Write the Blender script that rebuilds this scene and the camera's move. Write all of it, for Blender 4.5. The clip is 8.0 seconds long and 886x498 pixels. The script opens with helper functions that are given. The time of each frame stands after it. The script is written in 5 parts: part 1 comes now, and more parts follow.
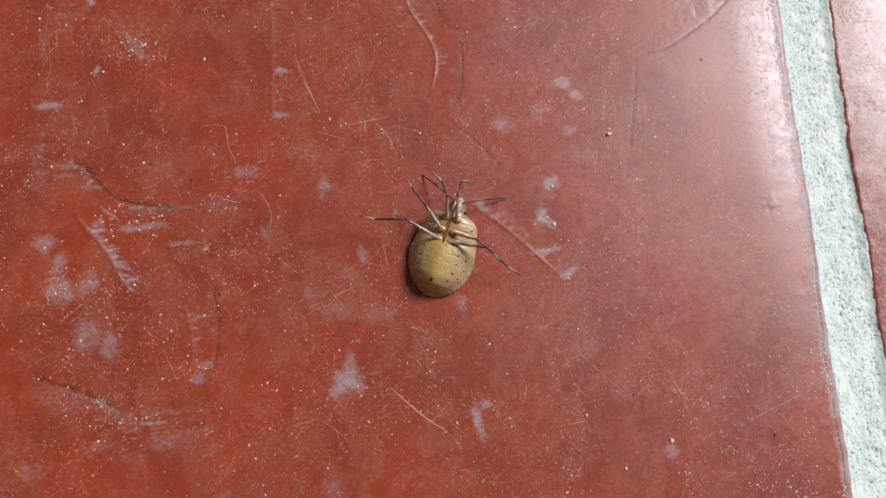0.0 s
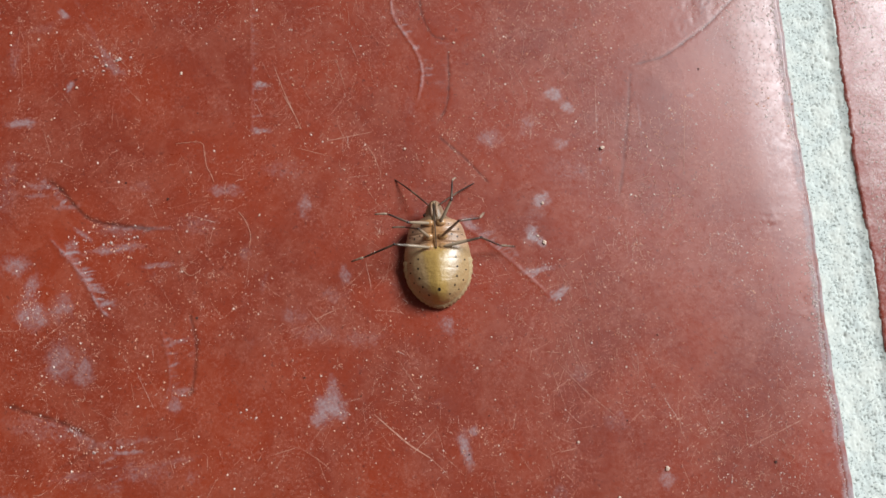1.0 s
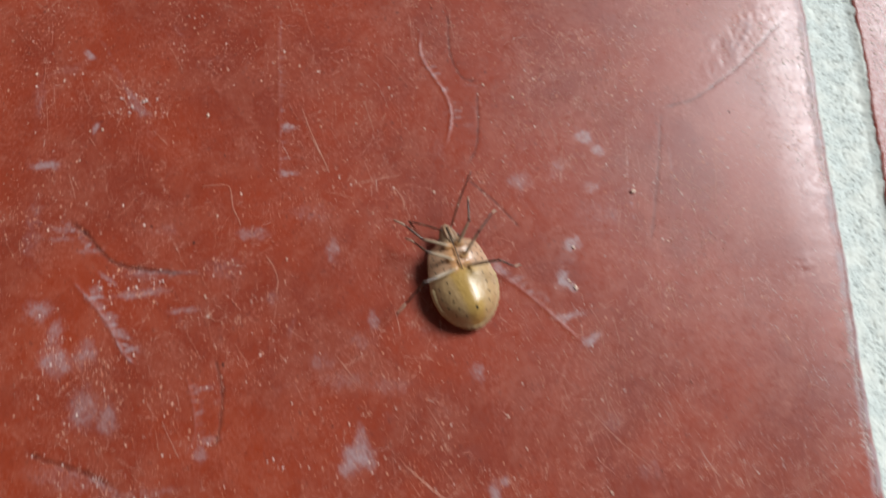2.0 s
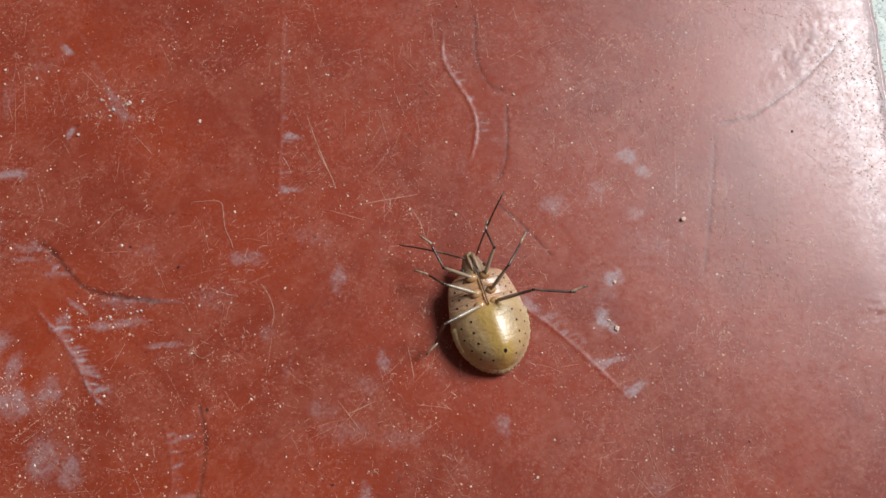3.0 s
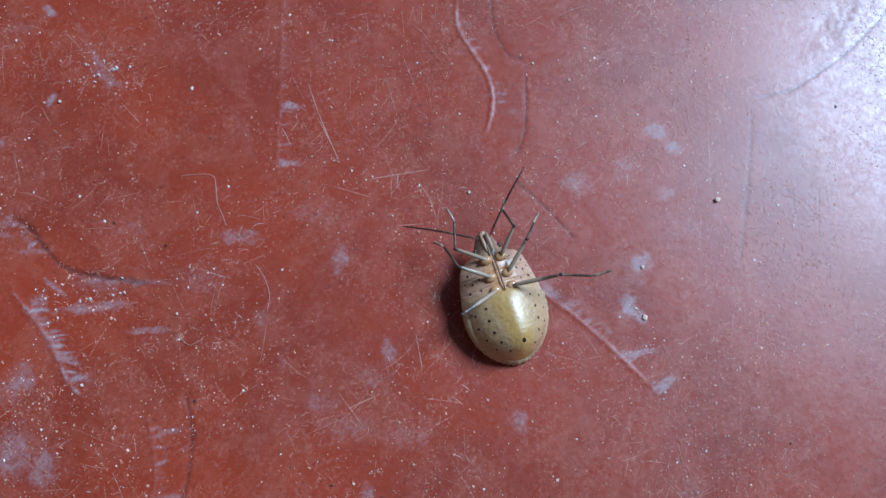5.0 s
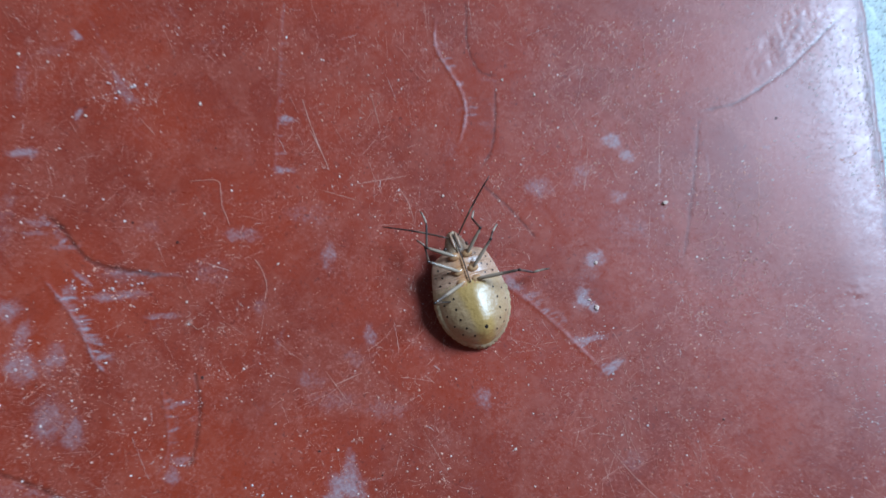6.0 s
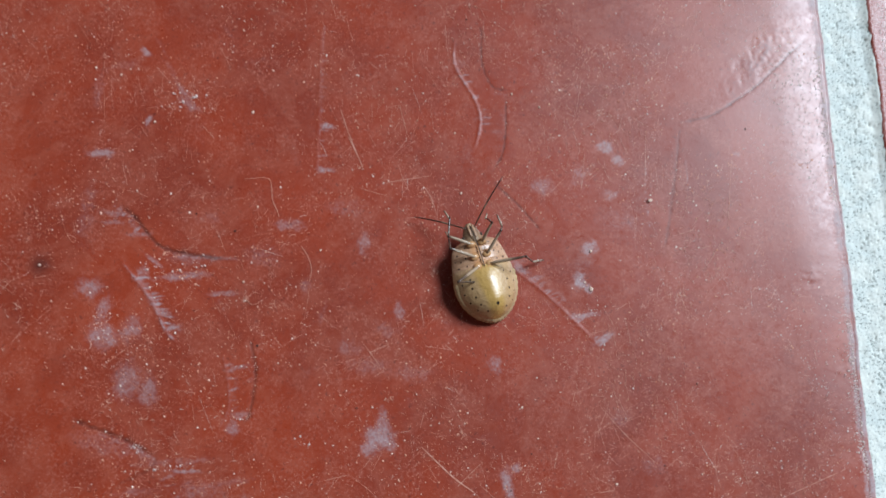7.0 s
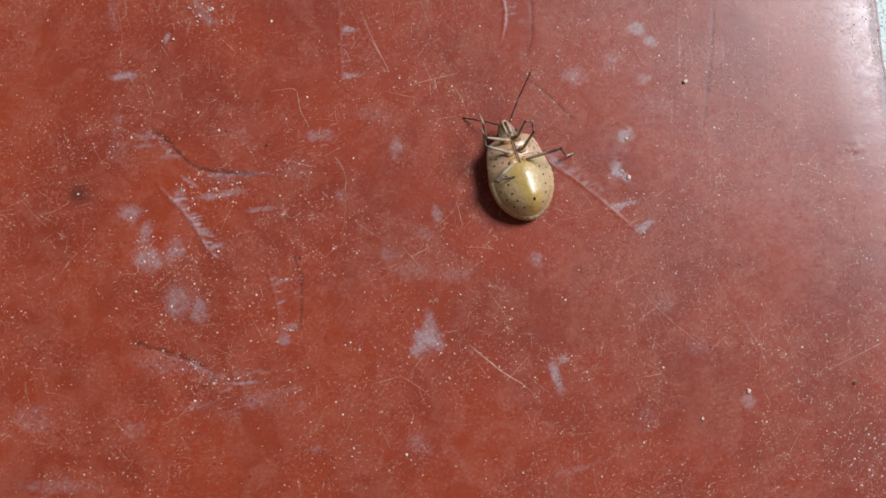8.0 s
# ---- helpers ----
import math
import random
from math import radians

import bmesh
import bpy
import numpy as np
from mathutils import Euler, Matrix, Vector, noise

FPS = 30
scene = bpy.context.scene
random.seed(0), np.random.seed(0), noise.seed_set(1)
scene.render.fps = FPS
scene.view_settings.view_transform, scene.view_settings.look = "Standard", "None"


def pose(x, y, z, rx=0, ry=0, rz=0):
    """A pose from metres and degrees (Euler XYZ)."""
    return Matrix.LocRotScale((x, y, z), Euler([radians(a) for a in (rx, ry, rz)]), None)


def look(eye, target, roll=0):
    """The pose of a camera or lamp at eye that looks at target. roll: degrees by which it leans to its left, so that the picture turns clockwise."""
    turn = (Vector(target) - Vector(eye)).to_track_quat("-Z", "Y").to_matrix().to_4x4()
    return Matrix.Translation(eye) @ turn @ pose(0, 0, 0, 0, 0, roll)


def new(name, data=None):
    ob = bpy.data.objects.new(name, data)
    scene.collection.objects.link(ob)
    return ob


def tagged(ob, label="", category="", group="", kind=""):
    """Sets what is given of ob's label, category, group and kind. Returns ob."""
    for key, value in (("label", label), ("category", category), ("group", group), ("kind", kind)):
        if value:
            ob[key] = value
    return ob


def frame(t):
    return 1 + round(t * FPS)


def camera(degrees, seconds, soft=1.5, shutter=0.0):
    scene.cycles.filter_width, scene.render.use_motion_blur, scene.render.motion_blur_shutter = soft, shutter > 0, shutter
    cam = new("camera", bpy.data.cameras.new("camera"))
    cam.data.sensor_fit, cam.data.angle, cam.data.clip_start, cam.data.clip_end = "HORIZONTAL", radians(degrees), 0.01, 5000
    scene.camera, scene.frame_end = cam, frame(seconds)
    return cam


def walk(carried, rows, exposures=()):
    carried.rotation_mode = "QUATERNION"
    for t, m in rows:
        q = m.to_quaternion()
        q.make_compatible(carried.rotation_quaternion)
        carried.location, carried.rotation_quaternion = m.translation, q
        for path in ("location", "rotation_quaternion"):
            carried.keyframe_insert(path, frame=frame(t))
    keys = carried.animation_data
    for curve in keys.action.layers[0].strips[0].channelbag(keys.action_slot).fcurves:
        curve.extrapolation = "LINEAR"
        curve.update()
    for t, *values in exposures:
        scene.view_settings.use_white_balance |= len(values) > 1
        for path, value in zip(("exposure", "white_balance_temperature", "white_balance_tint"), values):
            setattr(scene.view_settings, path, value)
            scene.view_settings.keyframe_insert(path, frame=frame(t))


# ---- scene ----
cam = camera(56.5, 8.0, soft=1.6, shutter=0.5)
PATH = [
    (0.0, -4.09, -8.44, 94.67, 9.85, -3.85, -6.48),
    (0.2, -4.19, -7.79, 93.89, 9.89, -3.86, -6.55),
    (0.5, -1.79, -6.60, 92.79, 9.68, -3.60, -6.54),
    (0.7, 0.16, -6.17, 92.31, 9.50, -3.05, -6.55),
    (1.0, -0.62, -5.16, 91.82, 9.37, -3.03, -6.63),
    (1.2, -0.07, -5.01, 92.87, 9.73, -2.85, -6.53),
    (1.5, -0.97, -4.56, 93.85, 9.79, -2.90, -6.55),
    (1.7, -1.08, -4.26, 94.23, 9.92, -2.84, -6.47),
    (1.8, -1.80, -3.82, 93.65, 10.30, -3.05, -6.44),
    (2.0, -3.82, -2.01, 90.69, 10.88, -3.21, -6.49),
    (2.2, -5.80, 3.94, 86.85, 10.25, -4.71, -6.64),
    (3.3, -4.77, 0.80, 77.55, 12.78, -3.19, -4.88),
    (3.5, -6.34, 0.59, 76.30, 13.00, -3.87, -5.01),
    (3.7, -6.84, -0.16, 74.56, 13.47, -4.09, -5.10),
    (4.0, -4.71, 0.05, 73.43, 13.02, -3.08, -4.89),
    (4.2, -4.82, 0.54, 72.78, 12.80, -3.22, -4.77),
    (5.3, -5.23, 0.07, 71.00, 12.84, -3.21, -4.42),
    (5.5, -4.34, -1.13, 70.49, 13.30, -2.92, -4.25),
    (5.7, -3.27, -1.67, 72.22, 12.76, -2.64, -4.23),
    (6.0, -0.79, -0.45, 82.01, 11.38, -1.52, -4.01),
    (6.2, -0.74, -1.86, 85.50, 11.57, -1.43, -3.83),
    (6.5, -3.08, -2.76, 90.64, 11.51, -2.29, -3.82),
    (6.7, -3.75, -3.92, 92.91, 11.60, -2.07, -3.64),
    (7.0, -4.73, -3.49, 96.19, 10.87, -2.29, -3.71),
    (7.1, -5.53, -1.66, 97.56, 9.98, -2.67, -3.99),
    (7.2, -6.76, -1.18, 98.33, 5.56, -3.21, -4.37),
    (7.3, -6.97, -0.37, 98.92, 5.56, 0.94, -4.08),
    (7.4, -7.21, 0.15, 98.73, 4.61, 0.41, -4.10),
    (7.5, -7.05, 0.66, 97.69, 3.51, -0.28, -4.13),
    (7.7, -4.16, -0.52, 95.85, 2.74, 0.26, -6.32),
    (8.0, -5.77, -1.73, 96.04, 3.10, 0.04, -7.65),
]
# The clip's camera drifts to a cooler balance in the middle and back.
GRADE = [
    (0.0, 0.03, 6200.0, 9.0),
    (2.2, -0.03, 6250.0, 9.5),
    (3.5, -0.02, 6200.0, 9.0),
    (4.2, 0.08, 5150.0, 5.0),
    (5.5, -0.06, 4500.0, 2.0),
    (6.0, -0.08, 4500.0, 1.5),
    (6.5, -0.03, 4950.0, 4.0),
    (7.0, 0.0, 5600.0, 7.0),
    (8.0, 0.06, 5800.0, 6.0),
]
walk(cam, [(t, pose(x / 1000, y / 1000, z / 1000, rx, ry, rz)) for t, x, y, z, rx, ry, rz in PATH], GRADE)

# ---- daylight: an overcast sky, let in past the edge of an added roof ----
SUN_HEIGHT, SUN_AZIMUTH = 44.0, 27.0
world = bpy.data.worlds.new("sky")
scene.world = world
world.use_nodes = True
sky = world.node_tree.nodes.new("ShaderNodeTexSky")
sky.sky_type, sky.sun_disc = "NISHITA", False
sky.sun_elevation, sky.sun_rotation = radians(SUN_HEIGHT), radians(90 - SUN_AZIMUTH)
sky.dust_density, sky.ozone_density, sky.air_density = 5.0, 1.0, 1.0
backdrop = world.node_tree.nodes["Background"]
backdrop.inputs["Strength"].default_value = 0.016
world.node_tree.links.new(sky.outputs[0], backdrop.inputs["Color"])
sun = new("sun", bpy.data.lights.new("sun", "SUN"))
sun.data.energy, sun.data.angle, sun.data.color = 4.2, radians(23), (0.96, 0.98, 0.985)
a, e = radians(SUN_AZIMUTH), radians(SUN_HEIGHT)
sun.matrix_world = look((2 * math.cos(a) * math.cos(e), 2 * math.sin(a) * math.cos(e), 2 * math.sin(e)), (0, 0, 0))

# ---- materials ----
MM = 0.001


class Nodes:
    """A material with short calls for its nodes; texture space is in millimetres."""

    def __init__(self, name):
        self.material = bpy.data.materials.new(name)
        self.material.use_nodes = True
        self.tree = self.material.node_tree
        self.shader = self.tree.nodes["Principled BSDF"]
        self.place = self.node("ShaderNodeMapping")
        self.place.inputs["Scale"].default_value = (1000, 1000, 1000)
        self.link(self.node("ShaderNodeTexCoord").outputs["Object"], self.place.inputs["Vector"])

    def node(self, kind):
        return self.tree.nodes.new(kind)

    def link(self, a, b):
        self.tree.links.new(a, b)

    def put(self, socket, value):
        if hasattr(value, "is_output"):
            self.link(value, socket)
        else:
            socket.default_value = value

    def noise(self, scale, detail=4.0, rough=0.55, stretch=None, distort=0.0):
        n = self.node("ShaderNodeTexNoise")
        n.inputs["Scale"].default_value, n.inputs["Detail"].default_value = scale, detail
        n.inputs["Roughness"].default_value, n.inputs["Distortion"].default_value = rough, distort
        source = self.place.outputs[0]
        if stretch:
            m = self.node("ShaderNodeMapping")
            m.inputs["Scale"].default_value = stretch
            m.inputs["Rotation"].default_value = (0, 0, radians(7))
            self.link(source, m.inputs["Vector"])
            source = m.outputs[0]
        self.link(source, n.inputs["Vector"])
        return n.outputs["Fac"]

    def cells(self, scale, feature="F1"):
        n = self.node("ShaderNodeTexVoronoi")
        n.feature = feature
        n.inputs["Scale"].default_value = scale
        self.link(self.place.outputs[0], n.inputs["Vector"])
        return n.outputs["Distance"]

    def math(self, op, a, b=0.0, c=0.0, clamp=False):
        n = self.node("ShaderNodeMath")
        n.operation, n.use_clamp = op, clamp
        for socket, value in zip(n.inputs, (a, b, c)):
            self.put(socket, value)
        return n.outputs[0]

    def ramp(self, value, low, high, to_low=0.0, to_high=1.0):
        n = self.node("ShaderNodeMapRange")
        n.interpolation_type = "SMOOTHSTEP"
        for socket, v in zip(n.inputs, (value, low, high, to_low, to_high)):
            self.put(socket, v)
        return n.outputs[0]

    def mix(self, fac, a, b):
        n = self.node("ShaderNodeMix")
        n.data_type = "RGBA"
        self.put(n.inputs["Factor"], fac)
        for socket, value in ((n.inputs[6], a), (n.inputs[7], b)):
            self.put(socket, value if hasattr(value, "is_output") else (*value, 1))
        return n.outputs[2]

    def layer(self, name):
        n = self.node("ShaderNodeAttribute")
        n.attribute_name = name
        return n.outputs["Fac"]

    def axis(self, which):
        n = self.node("ShaderNodeSeparateXYZ")
        self.link(self.place.outputs[0], n.inputs[0])
        return n.outputs[which]

    def done(self, colour, rough, height=None, depth=0.01, strength=1.0, metal=0.0, ior=1.45, coat=0.0, coat_rough=0.1):
        s = self.shader
        self.put(s.inputs["Base Color"], colour if hasattr(colour, "is_output") else (*colour, 1))
        self.put(s.inputs["Roughness"], rough)
        s.inputs["Metallic"].default_value, s.inputs["IOR"].default_value = metal, ior
        s.inputs["Coat Weight"].default_value, s.inputs["Coat Roughness"].default_value = coat, coat_rough
        if height is not None:
            b = self.node("ShaderNodeBump")
            b.inputs["Strength"].default_value, b.inputs["Distance"].default_value = strength, depth * MM
            self.link(height, b.inputs["Height"])
            self.link(b.outputs[0], s.inputs["Normal"])
        return self.material


def red_tile():
    n = Nodes("red_tile_glaze")
    broad, mid, fine = n.noise(0.07, 3), n.noise(0.75, 7, 0.7, distort=0.3), n.noise(2.2, 6, 0.6, distort=0.3)
    wipe = n.noise(1.0, 4, 0.6, stretch=(2.2, 0.25, 1))
    dust = n.math("ADD", n.math("MULTIPLY", mid, 0.7), n.math("MULTIPLY", fine, 0.3))
    dust = n.math("ADD", dust, n.math("MULTIPLY_ADD", n.noise(0.3, 4, 0.6, distort=0.8), 0.28, n.math("MULTIPLY", broad, 0.15)))
    film = n.ramp(dust, 0.46, 0.9)
    colour = n.mix(n.ramp(broad, 0.35, 0.65), (0.294, 0.038, 0.0114), (0.230, 0.031, 0.0122))
    colour = n.mix(n.math("MULTIPLY", n.math("MULTIPLY", film, n.ramp(n.noise(0.17, 6, 0.62, distort=0.9), 0.46, 0.56, 0.1, 1.0)), 0.25), colour, (0.46, 0.15, 0.092))
    colour = n.mix(n.math("MULTIPLY", n.ramp(wipe, 0.58, 0.80), 0.16), colour, (0.36, 0.12, 0.10))
    mottle = n.math("MULTIPLY", n.ramp(n.noise(2.9, 7, 0.75, distort=0.8), 0.49, 0.62), n.ramp(n.noise(0.22, 4, 0.6, distort=0.6), 0.38, 0.62, 0.15, 1.0))
    colour = n.mix(n.math("MULTIPLY", mottle, 0.46), colour, (0.47, 0.175, 0.125))
    # this layer holds rubbed-in chalk and the painted glints of ridges and bumps
    rubbed = n.layer("chalk")
    torn = n.math("ADD", n.math("MULTIPLY_ADD", n.noise(0.9, 7, 0.75, distort=0.6), 1.7, -0.85), n.math("MULTIPLY_ADD", n.noise(3.4, 6, 0.7, distort=0.5), 1.9, -0.95))
    ragged = n.math("ADD", rubbed, n.math("ADD", torn, n.math("MULTIPLY_ADD", fine, 0.4, -0.2)))
    chalk = n.math("MULTIPLY", n.ramp(ragged, 0.15, 1.75), n.ramp(rubbed, 0.0, 1.0, 0.0, 0.86))
    colour = n.mix(chalk, colour, (0.41, 0.335, 0.345))
    dark = n.math("MULTIPLY", n.layer("dark_tint"), n.math("MULTIPLY_ADD", n.noise(2.5, 3), 0.5, 0.8), clamp=True)
    fleck = n.math("MULTIPLY", n.ramp(n.noise(2.6, 4, 0.6, distort=1.0), 0.56, 0.70), n.ramp(mid, 0.4, 0.6))
    colour = n.mix(n.math("MULTIPLY", fleck, 0.75), colour, (0.10, 0.016, 0.010))
    colour = n.mix(dark, colour, (0.085, 0.02, 0.014))
    # the glaze is worn dull in small curls and flecks
    worn = n.ramp(n.math("ADD", n.math("MULTIPLY", n.noise(2.2, 5, 0.65, distort=1.4), 0.7), n.math("MULTIPLY", mid, 0.3)), 0.38, 0.64)
    rough = n.math("ADD", n.math("MULTIPLY_ADD", worn, 0.10, 0.25), n.math("ADD", n.math("MULTIPLY", chalk, 0.4), n.math("MULTIPLY", film, 0.1)))
    dimples = n.ramp(n.noise(2.4, 2, 0.5, distort=0.4), 0.55, 0.68)
    relief = n.math("ADD", n.math("MULTIPLY", fine, 0.3), n.math("ADD", n.math("MULTIPLY", mid, 0.4), n.math("ADD", n.noise(1.9, 2, 0.5), n.math("MULTIPLY", dimples, 0.5))))
    return n.done(colour, rough, relief, depth=0.006, ior=1.5, coat=0.35, coat_rough=0.42)


def plain_tile():
    n = Nodes("red_tile_glaze_plain")
    mid, fine = n.noise(0.6, 5, 0.6), n.noise(3.2, 5, 0.65)
    film = n.ramp(n.math("ADD", n.math("MULTIPLY", mid, 0.6), n.math("MULTIPLY", fine, 0.6)), 0.5, 0.8)
    colour = n.mix(n.math("MULTIPLY", film, 0.8), (0.29, 0.05, 0.03), (0.52, 0.32, 0.29))
    return n.done(colour, n.math("MULTIPLY_ADD", fine, 0.25, 0.15), n.math("ADD", mid, n.math("MULTIPLY", fine, 0.7)), depth=0.03, ior=1.5)


def cement(name, light, shade, pores=True):
    n = Nodes(name)
    broad, fine = n.noise(0.35, 4, 0.6), n.noise(3.0, 6, 0.7)
    colour = n.mix(n.ramp(broad, 0.35, 0.65), light, shade)
    colour = n.mix(n.ramp(fine, 0.5, 0.75, 0, 0.5), colour, [c * 0.72 for c in shade])
    height = fine
    if pores:
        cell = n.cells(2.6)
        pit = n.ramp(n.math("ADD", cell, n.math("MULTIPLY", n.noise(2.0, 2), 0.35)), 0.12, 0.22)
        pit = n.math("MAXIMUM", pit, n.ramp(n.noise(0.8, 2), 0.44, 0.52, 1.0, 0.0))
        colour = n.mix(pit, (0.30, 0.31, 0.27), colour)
        # the pits' shade is put into the colour, darker where they are deeper
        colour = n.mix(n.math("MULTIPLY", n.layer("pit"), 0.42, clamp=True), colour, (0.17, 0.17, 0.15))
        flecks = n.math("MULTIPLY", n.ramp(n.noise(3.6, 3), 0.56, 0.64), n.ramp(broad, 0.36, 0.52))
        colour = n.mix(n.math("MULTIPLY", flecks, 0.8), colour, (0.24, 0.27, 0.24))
        height = n.math("ADD", n.math("MULTIPLY", fine, 0.5), n.math("SUBTRACT", pit, n.math("MULTIPLY", flecks, 0.5)))
    return n.done(colour, 0.9, height, depth=0.035)


def matt(name, colour, vary, scale, rough=0.7, depth=0.02, coat=0.0):
    n = Nodes(name)
    fine = n.noise(scale, 5, 0.6)
    return n.done(n.mix(n.ramp(fine, 0.3, 0.7), colour, vary), rough, fine, depth=depth, coat=coat)


def belly():
    """Waxy tan underside, with a broad olive-yellow stripe along the middle and fine punctures."""
    n = Nodes("waxy_belly_shell")
    across = n.math("ABSOLUTE", n.axis("X"))
    edge = n.math("ADD", across, n.math("MULTIPLY_ADD", n.axis("Y"), -0.14, n.math("MULTIPLY", n.noise(0.9, 3), 0.5)))
    fine = n.noise(4.0, 5, 0.65)
    tan = n.mix(n.ramp(fine, 0.3, 0.7), (0.43, 0.27, 0.118), (0.51, 0.34, 0.165))
    colour = n.mix(n.ramp(edge, 1.3, 2.1), (0.485, 0.30, 0.082), tan)
    pits = n.ramp(n.cells(5.5), 0.0, 0.22)
    colour = n.mix(pits, (0.25, 0.17, 0.08), colour)
    return n.done(colour, n.math("MULTIPLY_ADD", fine, 0.16, 0.30), n.math("ADD", n.math("ADD", pits, fine), n.math("MULTIPLY", n.noise(1.6, 4), 8.0)), depth=0.014, ior=1.55, coat=0.6, coat_rough=0.28)


def chest():
    n = Nodes("orange_tan_thorax_shell")
    across = n.math("ABSOLUTE", n.axis("X"))
    fine = n.noise(4.0, 5, 0.65)
    tan = n.mix(n.ramp(fine, 0.3, 0.7), (0.42, 0.24, 0.13), (0.55, 0.34, 0.21))
    rust = n.math("MAXIMUM", n.ramp(n.math("ADD", across, n.math("MULTIPLY", n.noise(0.9, 2), 0.8)), 0.9, 1.9), n.ramp(n.axis("Y"), 3.2, 4.2))
    colour = n.mix(rust, (0.50, 0.25, 0.10), tan)
    pits = n.ramp(n.cells(5.0), 0.0, 0.22)
    colour = n.mix(pits, (0.24, 0.14, 0.07), colour)
    return n.done(colour, 0.4, n.math("ADD", n.math("ADD", pits, fine), n.math("MULTIPLY", n.noise(1.5, 3), 5.0)), depth=0.018, coat=0.5, coat_rough=0.25)


def brow():
    """Brown head with a paler middle lobe."""
    n = Nodes("brown_head_shell")
    across = n.math("ADD", n.math("ABSOLUTE", n.axis("X")), n.math("MULTIPLY_ADD", n.noise(2.5, 3), 0.5, -0.25))
    fine = n.noise(5.0, 5, 0.65)
    colour = n.mix(n.ramp(across, 0.3, 0.6), (0.42, 0.29, 0.17), n.mix(n.ramp(fine, 0.35, 0.65), (0.20, 0.115, 0.06), (0.33, 0.21, 0.12)))
    return n.done(colour, 0.35, fine, depth=0.02, coat=0.2)


def limb(name, near, far, turn, band=None):
    """A leg's colour along its length (local y): near colour to far colour, with a speckled blend."""
    n = Nodes(name)
    along = n.math("ADD", n.axis("Y"), n.math("MULTIPLY_ADD", n.noise(3.5, 3), 1.6, -0.8))
    colour = n.mix(n.ramp(along, turn - 0.7, turn + 0.7), near, far)
    if band:
        ring = n.math("MULTIPLY", n.ramp(along, band - 0.5, band - 0.3), n.ramp(along, band + 0.3, band + 0.5, 1.0, 0.0))
        colour = n.mix(ring, colour, (0.17, 0.12, 0.08))
    return n.done(colour, 0.36, n.noise(6, 3), depth=0.012, coat=0.45, coat_rough=0.15)


RED, RED_PLAIN = red_tile(), plain_tile()
GROUT = cement("pale_cement_grout", (0.84, 0.87, 0.79), (0.74, 0.80, 0.75))
BED = cement("cement_bed", (0.34, 0.33, 0.30), (0.26, 0.25, 0.24), False)
PLASTER = matt("wall_plaster", (0.24, 0.20, 0.16), (0.19, 0.16, 0.13), 0.01, 0.9, 0.4)
SOFFIT = matt("unseen_ceiling_boards", (0.20, 0.16, 0.13), (0.15, 0.12, 0.10), 0.02, 0.8, 0.4)
YARD = matt("yard_soil", (0.17, 0.14, 0.10), (0.11, 0.11, 0.06), 0.02, 0.95, 3.0)


def scratched():
    n = Nodes("scratched_glaze")
    chance = n.node("ShaderNodeNewGeometry").outputs["Random Per Island"]
    colour = n.mix(n.ramp(chance, 0.1, 0.8), (0.43, 0.135, 0.08), (0.66, 0.36, 0.27))
    colour = n.mix(n.ramp(chance, 0.95, 1.0), colour, (0.78, 0.68, 0.60))
    return n.done(n.mix(n.ramp(n.noise(2.2, 4), 0.45, 0.6, 0.0, 0.6), colour, (0.34, 0.08, 0.045)), 0.33, n.noise(5.0, 3), depth=0.02)


SCRATCH = scratched()
CUT = matt("fresh_scratch", (0.62, 0.36, 0.27), (0.44, 0.17, 0.11), 1.3, 0.45, 0.03)


def speckled():
    n = Nodes("dust_specks")
    chance = n.node("ShaderNodeNewGeometry").outputs["Random Per Island"]
    colour = n.mix(n.ramp(chance, 0.0, 0.6), (0.48, 0.15, 0.085), (0.68, 0.37, 0.25))
    return n.done(n.mix(n.ramp(chance, 0.72, 0.95), colour, (0.86, 0.74, 0.64)), 0.3, n.noise(6.0, 3), depth=0.02)


SPECK = speckled()
WHITE_SPECK = matt("whitish_dust_specks", (0.72, 0.62, 0.57), (0.50, 0.34, 0.29), 2.5, 0.45)
PALE_GRAIN = matt("pale_sand", (0.66, 0.46, 0.34), (0.80, 0.64, 0.52), 3.0, 0.7, 0.05)
DARK_GRAIN = matt("dark_grit", (0.05, 0.018, 0.014), (0.11, 0.045, 0.03), 4.0, 0.8, 0.05)
HAIR = matt("pinkish_fibre", (0.55, 0.29, 0.2), (0.62, 0.38, 0.28), 2.0, 0.45)
BELLY, CHEST, BROW = belly(), chest(), brow()
HIP = matt("orange_hip_shell", (0.56, 0.33, 0.15), (0.44, 0.22, 0.085), 1.6, 0.3, 0.05, 0.6)
RIM = matt("tan_rim_shell", (0.46, 0.32, 0.16), (0.56, 0.41, 0.23), 4.0, 0.45)
SPOT = matt("black_spot_pigment", (0.016, 0.012, 0.01), (0.03, 0.02, 0.015), 3.0, 0.35)
EYE_DARK = matt("compound_eye", (0.03, 0.018, 0.012), (0.06, 0.03, 0.02), 12.0, 0.25)
BEAK = matt("dark_brown_beak", (0.05, 0.028, 0.016), (0.09, 0.055, 0.03), 4.0, 0.55)
FEELER = limb("banded_antenna", (0.075, 0.04, 0.024), (0.028, 0.017, 0.013), 3.2, 2.75)
FEMUR = limb("tan_femur", (0.38, 0.285, 0.19), (0.11, 0.078, 0.055), 2.8)
TIBIA = limb("brown_tibia", (0.12, 0.076, 0.048), (0.032, 0.021, 0.016), 1.0)
